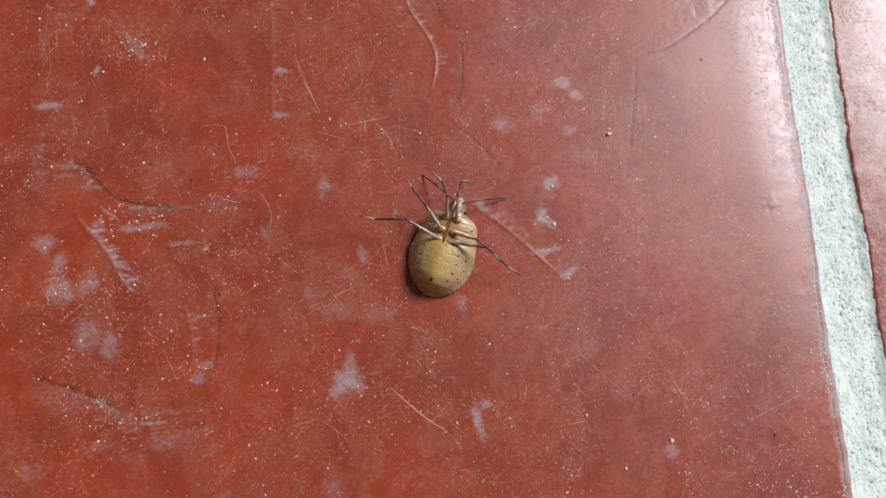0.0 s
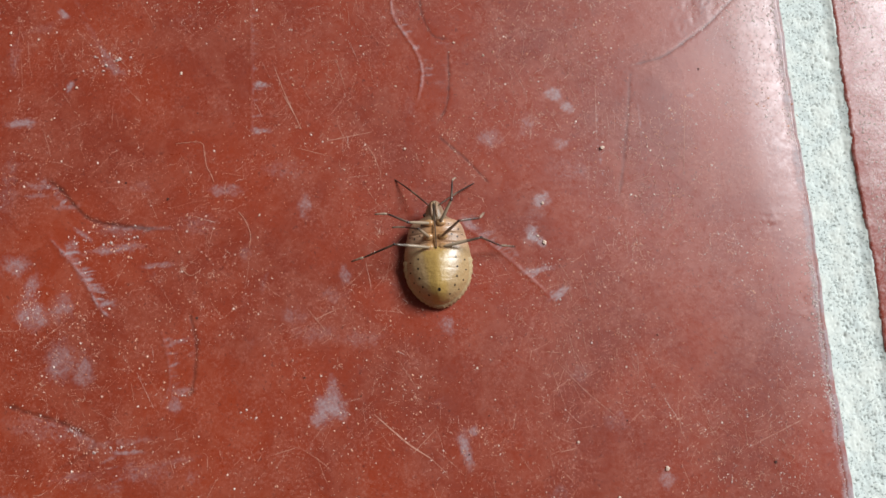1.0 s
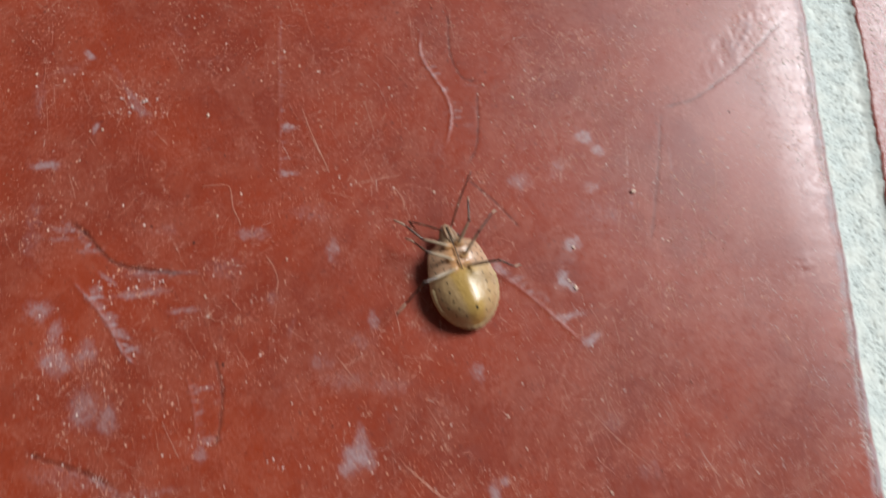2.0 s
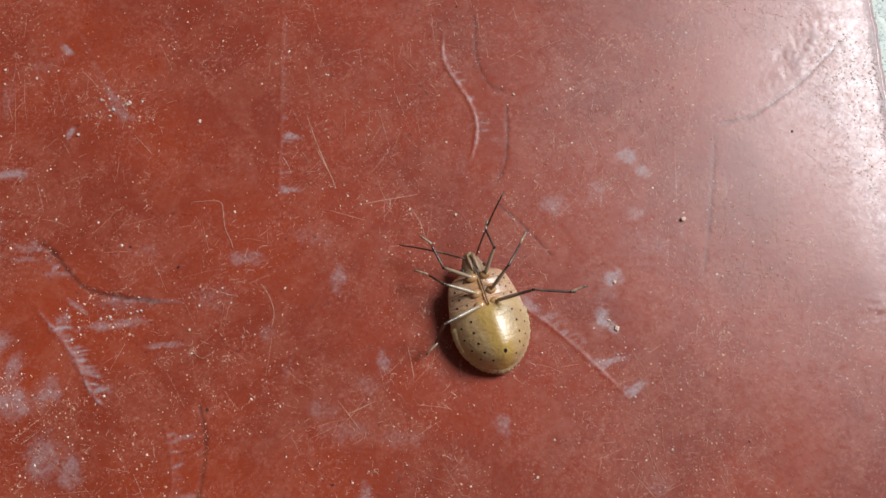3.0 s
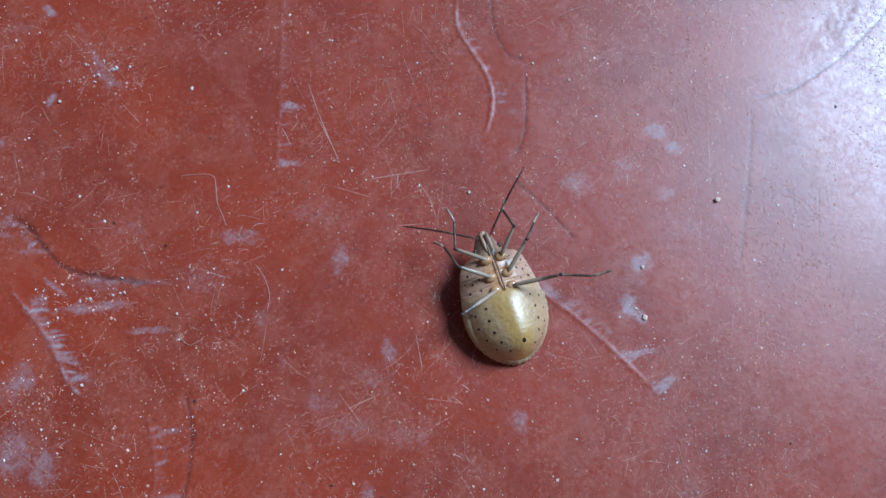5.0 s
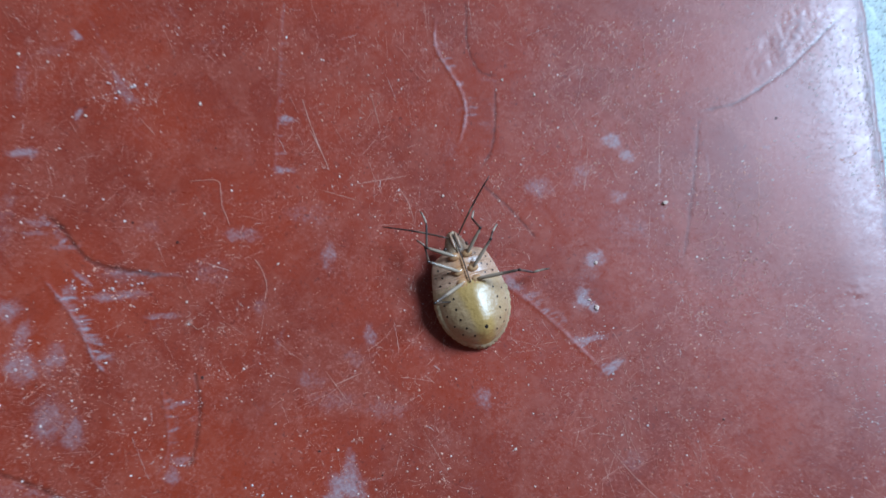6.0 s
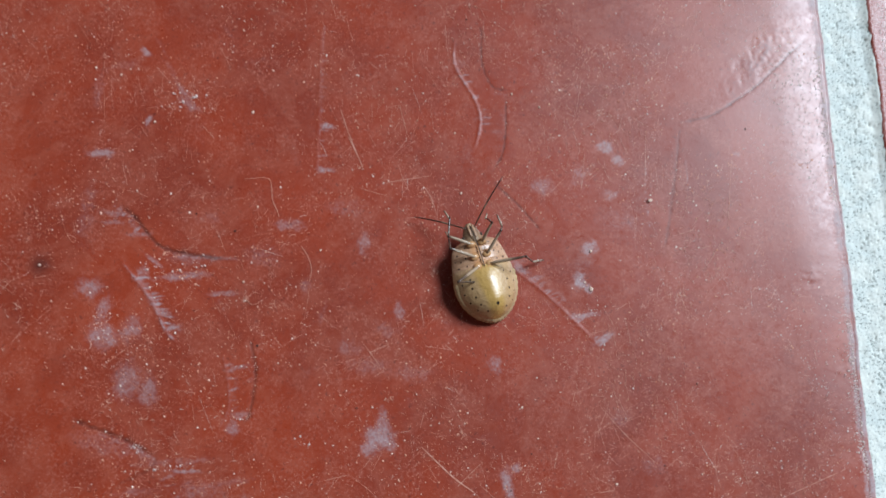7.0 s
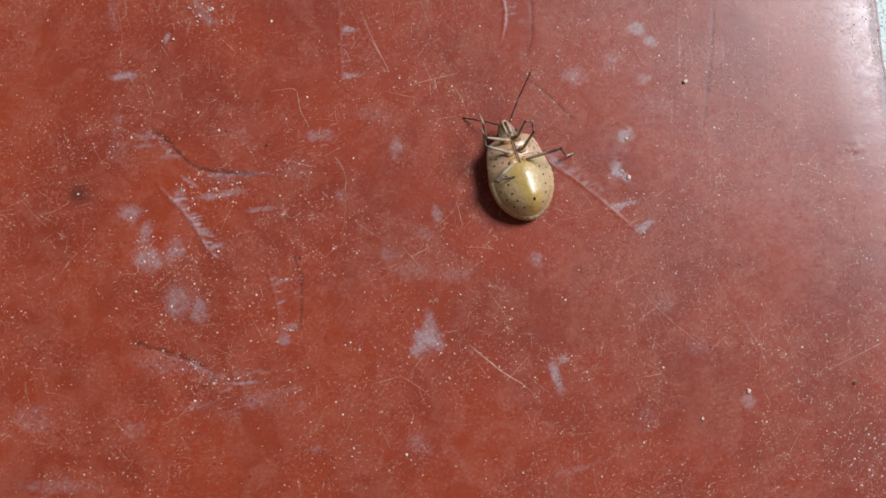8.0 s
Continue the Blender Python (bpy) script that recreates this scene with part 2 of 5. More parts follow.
TARSUS = limb("pale_foot", (0.40, 0.31, 0.22), (0.07, 0.045, 0.03), 1.0)


# ---- mesh helpers ----
def part(name, data, material, parent=None, label=""):
    """Links a mesh, or a bmesh, as one object."""
    if isinstance(data, bmesh.types.BMesh):
        me = bpy.data.meshes.new(name)
        data.to_mesh(me)
        data.free()
    else:
        me = data
    if material and not me.materials:
        me.materials.append(material)
    ob = new(name, me)
    ob.parent = parent
    return tagged(ob, label) if label else ob


def sheet(name, xs, ys, heights, layers=(), smooth=True):
    """A grid mesh over the lines xs, ys (metres) with a height for each crossing and float layers on its points."""
    me = bpy.data.meshes.new(name)
    nx, ny = len(xs), len(ys)
    gx, gy = np.meshgrid(xs, ys)
    me.vertices.add(nx * ny)
    me.vertices.foreach_set("co", np.stack([gx, gy, heights], -1).astype(np.float32).ravel())
    i = (np.arange(ny - 1)[:, None] * nx + np.arange(nx - 1)).ravel()
    quads = np.stack([i, i + 1, i + 1 + nx, i + nx], -1).ravel()
    me.loops.add(len(quads))
    me.loops.foreach_set("vertex_index", quads)
    me.polygons.add(len(i))
    me.polygons.foreach_set("loop_start", np.arange(0, len(quads), 4))
    me.polygons.foreach_set("use_smooth", np.full(len(i), smooth))
    for key, values in layers:
        me.attributes.new(key, "FLOAT", "POINT").data.foreach_set("value", values.astype(np.float32).ravel())
    me.update(calc_edges=True)
    me.validate()
    return me


def facets(name, points, faces, smooth=False):
    me = bpy.data.meshes.new(name)
    me.from_pydata([tuple(p) for p in points], [], faces)
    me.polygons.foreach_set("use_smooth", np.full(len(faces), smooth))
    me.update()
    return me


def flowing(points, steps=8):
    """Points along a smooth curve through the given ones (Catmull-Rom)."""
    p = np.array([2 * np.array(points[0]) - points[1], *points, 2 * np.array(points[-1]) - points[-2]], float)
    out = []
    for a, b, c, d in zip(p, p[1:], p[2:], p[3:]):
        for t in np.arange(steps) / steps:
            out.append(0.5 * (2 * b + (c - a) * t + (2 * a - 5 * b + 4 * c - d) * t**2 + (3 * b - a - 3 * c + d) * t**3))
    return np.array([*out, p[-2]])


def tube(name, line, radii, sides=8):
    """A closed tube along 3D points with a radius at each (metres)."""
    line, points, faces = [Vector(p) for p in line], [], []
    for i, p in enumerate(line):
        way = (line[min(i + 1, len(line) - 1)] - line[max(i - 1, 0)]).normalized()
        side = way.cross(Vector((0.13, 0.21, 0.97))).normalized()
        up = side.cross(way)
        for k in range(sides):
            a = 2 * math.pi * k / sides
            points.append(p + (side * math.cos(a) + up * math.sin(a)) * radii[i])
    for i in range(len(line) - 1):
        for k in range(sides):
            j = (k + 1) % sides
            faces.append((i * sides + k, i * sides + j, (i + 1) * sides + j, (i + 1) * sides + k))
    faces += [tuple(range(sides))[::-1], tuple(range((len(line) - 1) * sides, len(line) * sides))]
    return facets(name, points, faces, True)


def slab(name, x0, x1, y0, y1, z0, z1, material, parent=None, label="", bevel=0.0):
    bm = bmesh.new()
    bmesh.ops.create_cube(bm, size=1)
    for v in bm.verts:
        v.co = ((x0 + x1) / 2 + v.co.x * (x1 - x0), (y0 + y1) / 2 + v.co.y * (y1 - y0), (z0 + z1) / 2 + v.co.z * (z1 - z0))
    if bevel:
        bmesh.ops.bevel(bm, geom=bm.edges[:], offset=bevel, segments=2, affect="EDGES")
    return part(name, bm, material, parent, label)


# ---- unseen porch: plain walls and an added, light-shaping roof, short of the open side ----
EDGE, JOINT, SIDE = 49.0, 6.35, 200.0  # millimetres: the tile's edge, the joint's width, a tile's side
LEAN = radians(2.27)  # the tiles' grid is turned by this much against the x axis
WEST, EAST, NORTH, SOUTH, ROOF = -1.6, 1.292, 1.54, -1.56, 2.5
wall_west = tagged(slab("wall_west", WEST - 0.15, WEST, SOUTH, NORTH, -0.05, ROOF, PLASTER), "plain plastered porch wall", "wall", kind="structure")
wall_south = tagged(slab("wall_south", WEST - 0.15, EAST, SOUTH - 0.15, SOUTH, -0.05, ROOF, PLASTER), "plain plastered porch end wall", "wall", kind="structure")
ceiling = tagged(slab("ceiling", WEST - 0.15, 0.48, SOUTH - 0.15, 0.47, ROOF + 0.003, ROOF + 0.12, SOFFIT), "unseen dark ceiling, added to hold back skylight", "ceiling", kind="structure")
tagged(slab("ground", -60, 60, -60, 60, -0.5, -0.06, YARD), "bare soil of the yard beyond the porch", "ground", kind="structure")
floor = tagged(slab("floor", WEST, EAST, SOUTH, NORTH, -0.058, -0.0025, BED), "red tiled porch floor with pale cement joints", "floor", kind="structure")
for ob in (wall_west, wall_south, ceiling, floor):
    ob.data.transform(Matrix.Rotation(-LEAN, 4, "Z"))  # the porch stands square to its tiles

# ---- the scratched tile ----
STEP = 0.14
fine_x = np.arange(-64, EDGE + 1e-6, STEP)
fine_x[-1] = EDGE
fine_y = np.arange(-40, 52, STEP)
tile_x = np.concatenate([np.linspace(EDGE - SIDE, -66, 30), fine_x])
tile_y = np.concatenate([np.linspace(-110, -42, 24), fine_y, np.linspace(54, 90, 14)])
GU, GV = np.meshgrid(tile_x, tile_y)  # along and across the tile
CL, SL = math.cos(LEAN), math.sin(LEAN)
GX, GY = GU * CL + GV * SL, GV * CL - GU * SL  # the same crossings in the world
height, chalky, dark_tint = np.zeros_like(GX), np.zeros_like(GX), np.zeros_like(GX)


def window(x0, x1, y0, y1):
    us = [x * CL - y * SL for x in (x0, x1) for y in (y0, y1)]
    vs = [x * SL + y * CL for x in (x0, x1) for y in (y0, y1)]
    i0, i1 = np.searchsorted(tile_x, (min(us), max(us)))
    j0, j1 = np.searchsorted(tile_y, (min(vs), max(vs)))
    return slice(j0, j1), slice(i0, i1)


def fall(x, y):
    """The cushioned edge: the tile drops, in mm, over the last centimetre before the joint."""
    return -0.36 * np.clip(1 - (EDGE - x * CL + y * SL) / 7, 0, 1) ** 2


def ridge(high, wide, points, dirt=None):
    """A raised or sunken line in the glaze; it fades out towards its ends and is uneven along its length."""
    line = flowing(points, 6)
    reach = 4 * wide
    w = window(line[:, 0].min() - reach, line[:, 0].max() + reach, line[:, 1].min() - reach, line[:, 1].max() + reach)
    x, y = GX[w], GY[w]
    near, where = np.full(x.shape, 1e9), np.zeros(x.shape)
    length = len(line) - 1
    for k, (a, b) in enumerate(zip(line, line[1:])):
        d = b - a
        s = np.clip(((x - a[0]) * d[0] + (y - a[1]) * d[1]) / (d @ d + 1e-9), 0, 1)
        off = np.hypot(x - a[0] - s * d[0], y - a[1] - s * d[1])
        closer = off < near
        near, where = np.where(closer, off, near), np.where(closer, (k + s) / length, where)
    fade = np.clip(np.minimum(where, 1 - where) / 0.12, 0.15, 1) * (0.88 + 0.12 * np.sin(where * 37 + points[0][0]))
    near = near * (1 + 0.2 * np.sin(3.1 * x + 1.7 * y) + 0.18 * np.sin(5.3 * y - 2.9 * x) + 0.15 * np.sin(9.7 * x + 8.3 * y))
    fade = fade * (0.86 + 0.14 * np.sin(2.3 * y + 1.1 * x) * np.sin(4.1 * y - 1.9 * x))
    swell = np.exp(-((near / wide) ** 2)) * fade
    height[w] += high * swell
    if high < 0:
        # sunken lines are coloured darker with depth, unless the last argument sets how much
        dark_tint[w] = np.maximum(dark_tint[w], swell * (min(1, -high * 17) if dirt is None else dirt))
    else:
        # raised lines are coloured pale, for their glints as well as chalk
        chalky[w] = np.maximum(chalky[w], swell * min(1.25, high * 14.5))


def crinkle(x, y, rx, ry, turn, high, pale=1.0):
    """A blistered patch of glaze: small glossy bumps packed together."""
    r = 1.4 * max(rx, ry)
    w = window(x - r, x + r, y - r, y + r)
    c, s = math.cos(radians(turn)), math.sin(radians(turn))
    u, v = (GX[w] - x) * c + (GY[w] - y) * s, (GY[w] - y) * c - (GX[w] - x) * s
    inside = np.clip(1.3 - np.sqrt((u / rx) ** 2 + (v / ry) ** 2), 0, 1)
    bumps = np.array([[0.9 * noise.noise((a * 0.55, b * 0.55, 3)) + 0.4 * noise.noise((a * 1.7, b * 1.7, 8)) for a, b in zip(ra, rb)] for ra, rb in zip(GX[w], GY[w])])
    height[w] += high * inside * bumps
    # the bumps' tops are coloured paler, so their gloss is painted in
    chalky[w] = np.maximum(chalky[w], pale * inside * np.clip(0.5 + bumps * 1.2, 0, 1))


def smudge(x, y, r, much):
    """A soft dark blot of greasy dirt."""
    w = window(x - 3 * r, x + 3 * r, y - 3 * r, y + 3 * r)
    dark_tint[w] = np.maximum(dark_tint[w], much * np.exp(-(((GX[w] - x) ** 2 + (GY[w] - y) ** 2) / r**2)))


def chalk(x, y, rx, ry, turn, much):
    """A rubbed-in patch of chalky dirt, dense in the middle."""
    r = 2.2 * max(rx, ry)
    w = window(x - r, x + r, y - r, y + r)
    c, s = math.cos(radians(turn)), math.sin(radians(turn))
    u, v = (GX[w] - x) * c + (GY[w] - y) * s, (GY[w] - y) * c - (GX[w] - x) * s
    x, y, k = GX[w], GY[w], 0.16 * min(rx, ry, 0.9)
    u = u + k * (np.sin(1.9 * x + 1.3 * y) + np.sin(4.3 * y - 2.1 * x) + 0.6 * np.sin(9.1 * x + 4.7 * y))
    v = v + k * (np.sin(2.3 * x - 1.7 * y) + np.sin(3.7 * x + 2.9 * y) + 0.6 * np.sin(7.7 * y - 6.1 * x))
    near = np.sqrt((u / rx) ** 2 + (v / ry) ** 2)
    chalky[w] = np.maximum(chalky[w], much * np.clip(1.5 - near, 0, 1) ** 0.8)


strips, cuts, specks, white = ([], []), ([], []), ([], []), ([], [])


def ribbon(line, width, store=strips):
    """A shallow burr along a line on the tile, tapered at both ends (millimetres)."""
    points, faces = store
    n = len(line)
    for i, p in enumerate(line):
        d = line[min(i + 1, n - 1)] - line[max(i - 1, 0)]
        d = np.array((-d[1], d[0])) / (np.hypot(*d) + 1e-9)
        w = width * (0.25 + 0.75 * math.sin(math.pi * (i + 0.5) / n)) / 2
        at = len(points)
        z = float(fall(*p))
        points += [(*(p - d * w) * MM, (z + 0.006) * MM), (*p * MM, (z + 0.0075) * MM), (*(p + d * w) * MM, (z + 0.006) * MM)]
        if i:
            faces += [(at - 3, at - 2, at + 1, at), (at - 2, at - 1, at + 2, at + 1)]


def crumb(x, y, r, rng, store=specks):
    """One tiny angular crumb on the tile."""
    points, faces = store
    z = float(fall(x, y))
    at, k0, lean = len(points), rng.uniform(0, 6), rng.uniform(-0.4, 0.4) * r
    for k in range(5):
        q = r * rng.uniform(0.45, 1.35)
        points.append(((x + q * math.cos(k0 + k * 1.257)) * MM, (y + q * math.sin(k0 + k * 1.257)) * MM, (z + 0.004) * MM))
    points.append(((x + lean) * MM, (y - lean) * MM, (z + r * (0.8 if x < 15 else 0.35)) * MM))
    faces += [(at + k, at + (k + 1) % 5, at + 5) for k in range(5)]


def crumbs(x, y, rx, ry, count):
    """A loose cluster of crumbs and scuffs."""
    rng = random.Random(x * 17 + y)
    for _ in range(count):
        crumb(x + rng.gauss(0, rx * 0.6), y + rng.gauss(0, ry * 0.6), min(0.15, 0.025 + rng.expovariate(32)), rng)


def chips(x, y, rx, ry, count, size=0.09):
    """Whitish flakes of dried dirt stuck to the glaze."""
    rng = random.Random(x * 11 + y * 3)
    for _ in range(count):
        crumb(x + rng.gauss(0, rx * 0.55), y + rng.gauss(0, ry * 0.55), min(0.22, 0.03 + rng.expovariate(1 / size)), rng, white)


def scuffs(x, y, rx, ry, count):
    """A patch of short curved rub marks."""
    rng = random.Random(x * 13 + y * 7)
    lean = rng.uniform(0, 3.14)
    for _ in range(count):
        c = np.array((x + rng.gauss(0, rx * 0.6), y + rng.gauss(0, ry * 0.6)))
        if not (-63 < c[0] < 46.5 and -39 < c[1] < 51):
            continue
        turn, long = lean + rng.gauss(0, 0.7), rng.uniform(0.2, 1.3)
        d = np.array((math.cos(turn), math.sin(turn))) * long / 2
        out = np.array((-d[1], d[0])) * rng.gauss(0, 0.16)
        ribbon(flowing([c - d, c + out, c + d], 3), rng.choice((0.015, 0.02, 0.025, 0.03, 0.04)))


def comb(points, long, turn, count, much):
    """Short chalky teeth that run off to one side of a line."""
    line = flowing(points, 12)
    rng = random.Random(points[0][0] + count)
    c, s = math.cos(radians(turn)), math.sin(radians(turn))
    for k in range(count):
        x, y = line[int((k + rng.random()) / count * (len(line) - 1))]
        reach = long * rng.uniform(0.4, 1.0)
        chalk(x + c * reach * 0.45, y + s * reach * 0.45, reach * 0.5, rng.uniform(0.1, 0.22), turn + rng.gauss(0, 6), much * rng.uniform(0.7, 1.1))


def scratch(points, width):
    """One of the long scratches that can be told apart."""
    ribbon(flowing(points, 5), width * 1.05, cuts)


def grain_mesh(name, seed, sides):
    rng = random.Random(seed)
    bm = bmesh.new()
    bmesh.ops.create_icosphere(bm, subdivisions=sides, radius=0.5 * MM)
    for v in bm.verts:
        v.co *= 0.55 + 0.75 * rng.random()
        v.co.z = v.co.z * 0.6
    low = min(v.co.z for v in bm.verts)
    for v in bm.verts:
        v.co.z -= low
    me = bpy.data.meshes.new(name)
    bm.to_mesh(me)
    bm.free()
    return me


GRAINS = {}
for stuff, title in ((PALE_GRAIN, "sand_grain"), (DARK_GRAIN, "grit_speck")):
    GRAINS[title] = [grain_mesh(title, k, 1) for k in range(4)]
    for me in GRAINS[title]:
        me.materials.append(stuff)


def grain(x, y, size, stuff):
    pale = stuff is PALE_GRAIN
    title = "sand_grain" if pale else "grit_speck"
    rng = random.Random(x * 31 + y)
    ob = new(title, rng.choice(GRAINS[title]))
    size *= 0.8 if pale else 0.68
    ob.matrix_world = pose(x * MM, y * MM, float(fall(x, y)) * MM, 0, 0, rng.uniform(0, 360)) @ Matrix.Diagonal((size * rng.uniform(0.8, 1.2), size, size * (0.8 if pale else 0.5), 1))
    if pale:
        tagged(ob, "pale angular grain of sand on the red tile", "sand grain", "sand grains on the tile")
    else:
        tagged(ob, "dark brown speck of grit on the red tile", "grit", "grit specks on the tile")


def fibre(points):
    line = flowing(points, 6)
    line = [(x * MM, y * MM, (0.03 + 0.015 * math.sin(i * 0.7)) * MM) for i, (x, y) in enumerate(line)]
    tagged(part("fibre", tube("fibre", line, [0.024 * MM] * len(line), 5), HAIR), "thin curled pinkish fibre lying on the tile", "fibre", "fibres on the tile")


def marks():
    """The marks that make this tile its own: ridges and creases, chalky patches, scratches, grains, fibres."""
    ridge(0.075, 0.15, [(3.5, 41.7), (3.2, 38.1), (4.4, 35.3), (5.4, 33.2), (5.9, 30.8), (5.5, 28.5), (4.6, 26.6)])
    ridge(-0.02, 0.14, [(6.9, 43.0), (6.9, 41.5), (6.7, 37.9), (7.8, 34.8), (9.9, 34.2)], 0.75)
    ridge(-0.02, 0.14, [(9.3, 33.4), (9.1, 30.6), (8.8, 28.0), (8.2, 25.8), (6.9, 23.9)], 0.75)
    ridge(-0.02, 0.13, [(7.0, 22.6), (7.5, 21.9), (9.5, 19.9), (11.3, 17.5), (12.2, 16.2)], 0.8)
    crinkle(42.3, 37.6, 7.4, 2.1, 43, 0.06)
    crinkle(43.9, 8.3, 2.0, 1.5, 40, 0.035, 0.35)
    crinkle(46.6, -1.4, 0.9, 2.6, 0, 0.025, 0.5)
    ridge(-0.03, 0.17, [(30.3, 28.9), (34.5, 29.6), (37.5, 31.2), (41.4, 33.6), (45.2, 36.9), (48.0, 39.2)], 0.7)
    ridge(-0.09, 0.22, [(-37.5, 22.1), (-35.7, 20.6), (-34.1, 18.3), (-32.4, 16.7), (-28.6, 15.6), (-24.4, 14.7)], 0.9)
    ridge(0.085, 0.22, [(-37.7, 15.9), (-35.7, 13.3), (-34.1, 11.0), (-33.1, 9.0), (-32.1, 6.8), (-30.6, 5.1)])
    ridge(-0.06, 0.19, [(-22.7, 5.5), (-22.3, 3.8), (-22.1, 1.3), (-22.7, -2.5), (-23.5, -4.1)], 0.65)
    ridge(-0.078, 0.22, [(-42.6, -2.3), (-40.6, -3.3), (-36.9, -4.9), (-33.3, -7.1)], 0.72)
    ridge(-0.06, 0.19, [(-33.3, -7.1), (-34.2, -8.5), (-37.9, -9.9)], 0.35)
    ridge(0.034, 0.17, [(-12.9, 44.1), (-13.2, 41.2), (-13.7, 32.8), (-14.4, 24.0)])
    ridge(0.05, 0.15, [(8.0, 12.7), (9.3, 11.1), (11.2, 9.5), (13.4, 7.2), (15.3, 5.1), (17.9, 2.0)])
    ridge(-0.008, 0.2, [(30.6, 28.4), (29.4, 22.6), (28.0, 16.8), (26.9, 13.0)], 0.5)
    ridge(0.02, 0.37, [(45.1, -17.8), (48.1, -17.9)])
    smudge(-46.6, 15.5, 1.25, 0.75)

    chalk(-8.4, -6.5, 1.65, 1.35, 0, 1.1)
    chalk(-7.9, -4.9, 0.75, 1.7, -7, 0.85)
    chalk(-9.5, -7.7, 1.0, 1.15, -8, 0.9)
    chalk(-7.2, -7.6, 0.85, 0.9, 10, 0.9)
    chalk(5.9, -12.9, 0.69, 2.13, 5, 1)
    chalk(6.9, -11.0, 0.50, 0.75, -27, 1)
    chalk(21.0, 26.3, 1.29, 0.84, -36, 1)
    chalk(22.3, 24.6, 0.91, 0.65, -36, 1)
    chalk(18.4, 2.9, 1.40, 0.45, 29, 1)
    chalk(16.3, 5.8, 1.91, 0.38, 4, 1)
    chalk(-34.4, 41.3, 0.89, 0.45, -36, 1)
    chalk(-39.7, 28.7, 1.77, 0.57, -6, 1)
    chalk(-12.7, 30.7, 0.90, 0.38, -6, 1)
    chalk(-13.2, 25.2, 1.15, 0.38, -6, 1)
    chalk(-30.0, -8.9, 1.61, 0.25, -4, 1)
    chalk(21.2, 20.3, 0.90, 0.71, -6, 0.75)
    chalk(17.7, 23.2, 1.03, 0.77, -6, 0.75)
    chalk(-9.0, 15.9, 0.70, 1.65, -6, 0.75)
    chalk(-17.7, 18.7, 2.15, 0.76, -6, 0.75)
    chalk(5.4, 0.9, 0.89, 1.14, -7, 0.75)
    chalk(-5.3, 7.6, 0.82, 1.14, -6, 0.75)
    chalk(12.7, 21.7, 1.42, 1.16, -6, 0.75)
    chalk(-38.2, 21.2, 1.64, 0.44, -11, 0.75)
    chalk(-38.3, 20.1, 1.38, 0.31, -6, 0.75)
    chalk(-35.4, 18.5, 1.64, 0.31, -1, 0.75)
    chalk(-34.9, 12.9, 0.88, 1.25, 24, 0.75)
    chalk(-32.5, 9.1, 1.13, 0.44, -21, 0.75)
    chalk(-31.2, 7.3, 1.12, 0.56, -16, 0.75)
    chalk(-33.8, 10.7, 0.63, 1.25, 19, 0.75)
    chalk(-25.5, 11.0, 2.01, 0.25, -2, 0.75)
    chalk(-39.4, 9.5, 1.00, 2.12, -16, 0.75)
    chalk(-36.1, 7.5, 1.25, 1.87, -16, 0.75)
    chalk(17.4, 13.7, 0.90, 0.64, -6, 0.75)
    chalk(16.1, 9.7, 0.89, 0.89, -6, 0.75)
    chalk(27.5, -18.7, 0.88, 1.26, -7, 0.75)
    chalk(-29.3, 34.3, 1.78, 0.57, -36, 0.75)
    chalk(-36.6, 1.4, 1.86, 2.48, -7, 0.75)
    chalk(-34.3, 0.2, 1.24, 2.17, -7, 0.75)
    chalk(-24.2, 2.2, 1.62, 0.37, 8, 0.75)
    chalk(-24.0, -3.1, 1.62, 0.44, 1, 0.75)
    chalk(-24.8, -4.5, 0.75, 0.87, 13, 0.75)
    chalk(-24.4, 0.0, 0.50, 1.87, -7, 0.4)
    chalk(-9.0, 1.5, 2.89, 1.13, -7, 0.55)
    chalk(-14.2, 7.9, 0.38, 1.64, -16, 0.55)
    chalk(-16.0, 11.3, 0.63, 1.01, -6, 0.55)
    chalk(8.6, 33.8, 1.42, 0.26, -6, 0.55)
    chalk(7.9, 28.9, 0.64, 0.39, -6, 0.55)
    chalk(7.4, 27.1, 1.03, 0.19, 2, 0.55)
    chalk(4.1, 38.0, 1.30, 0.78, -6, 0.55)
    chalk(5.9, 30.6, 0.90, 0.32, -6, 0.55)
    chalk(22.8, -11.8, 1.51, 1.39, -7, 0.55)
    chalk(19.4, -6.1, 1.27, 1.14, -7, 0.55)
    chalk(-11.1, 20.4, 2.55, 1.15, -6, 0.55)
    chalk(-21.1, 15.1, 2.53, 1.52, -6, 0.55)
    chalk(-29.8, 15.3, 3.77, 0.75, -11, 0.55)
    chalk(-31.6, 16.2, 1.26, 0.63, -26, 0.55)
    chalk(-38.8, -5.6, 4.94, 1.23, -17, 0.55)
    chalk(-34.7, -6.9, 2.47, 0.49, -32, 0.55)
    chalk(-32.0, -12.2, 1.85, 0.43, -7, 0.55)
    chalk(-35.6, -10.8, 3.08, 0.62, 3, 0.55)
    chalk(-26.0, -10.5, 4.33, 0.37, 5, 0.55)
    chalk(-23.4, -12.3, 0.99, 0.87, -7, 0.55)
    chalk(0.2, 5.8, 0.63, 0.51, -6, 0.55)
    chalk(47.0, -18.1, 1.91, 0.19, -7, 0.55)
    chalk(9.4, 12.7, 0.64, 0.38, -6, 0.55)
    chalk(13.7, 8.5, 1.91, 0.45, -46, 0.55)
    chalk(15.4, -19.2, 1.25, 1.88, -27, 0.55)
    chalk(17.3, 22.6, 1.29, 1.93, -6, 0.55)
    chalk(21.7, 17.0, 2.57, 1.29, -6, 0.55)
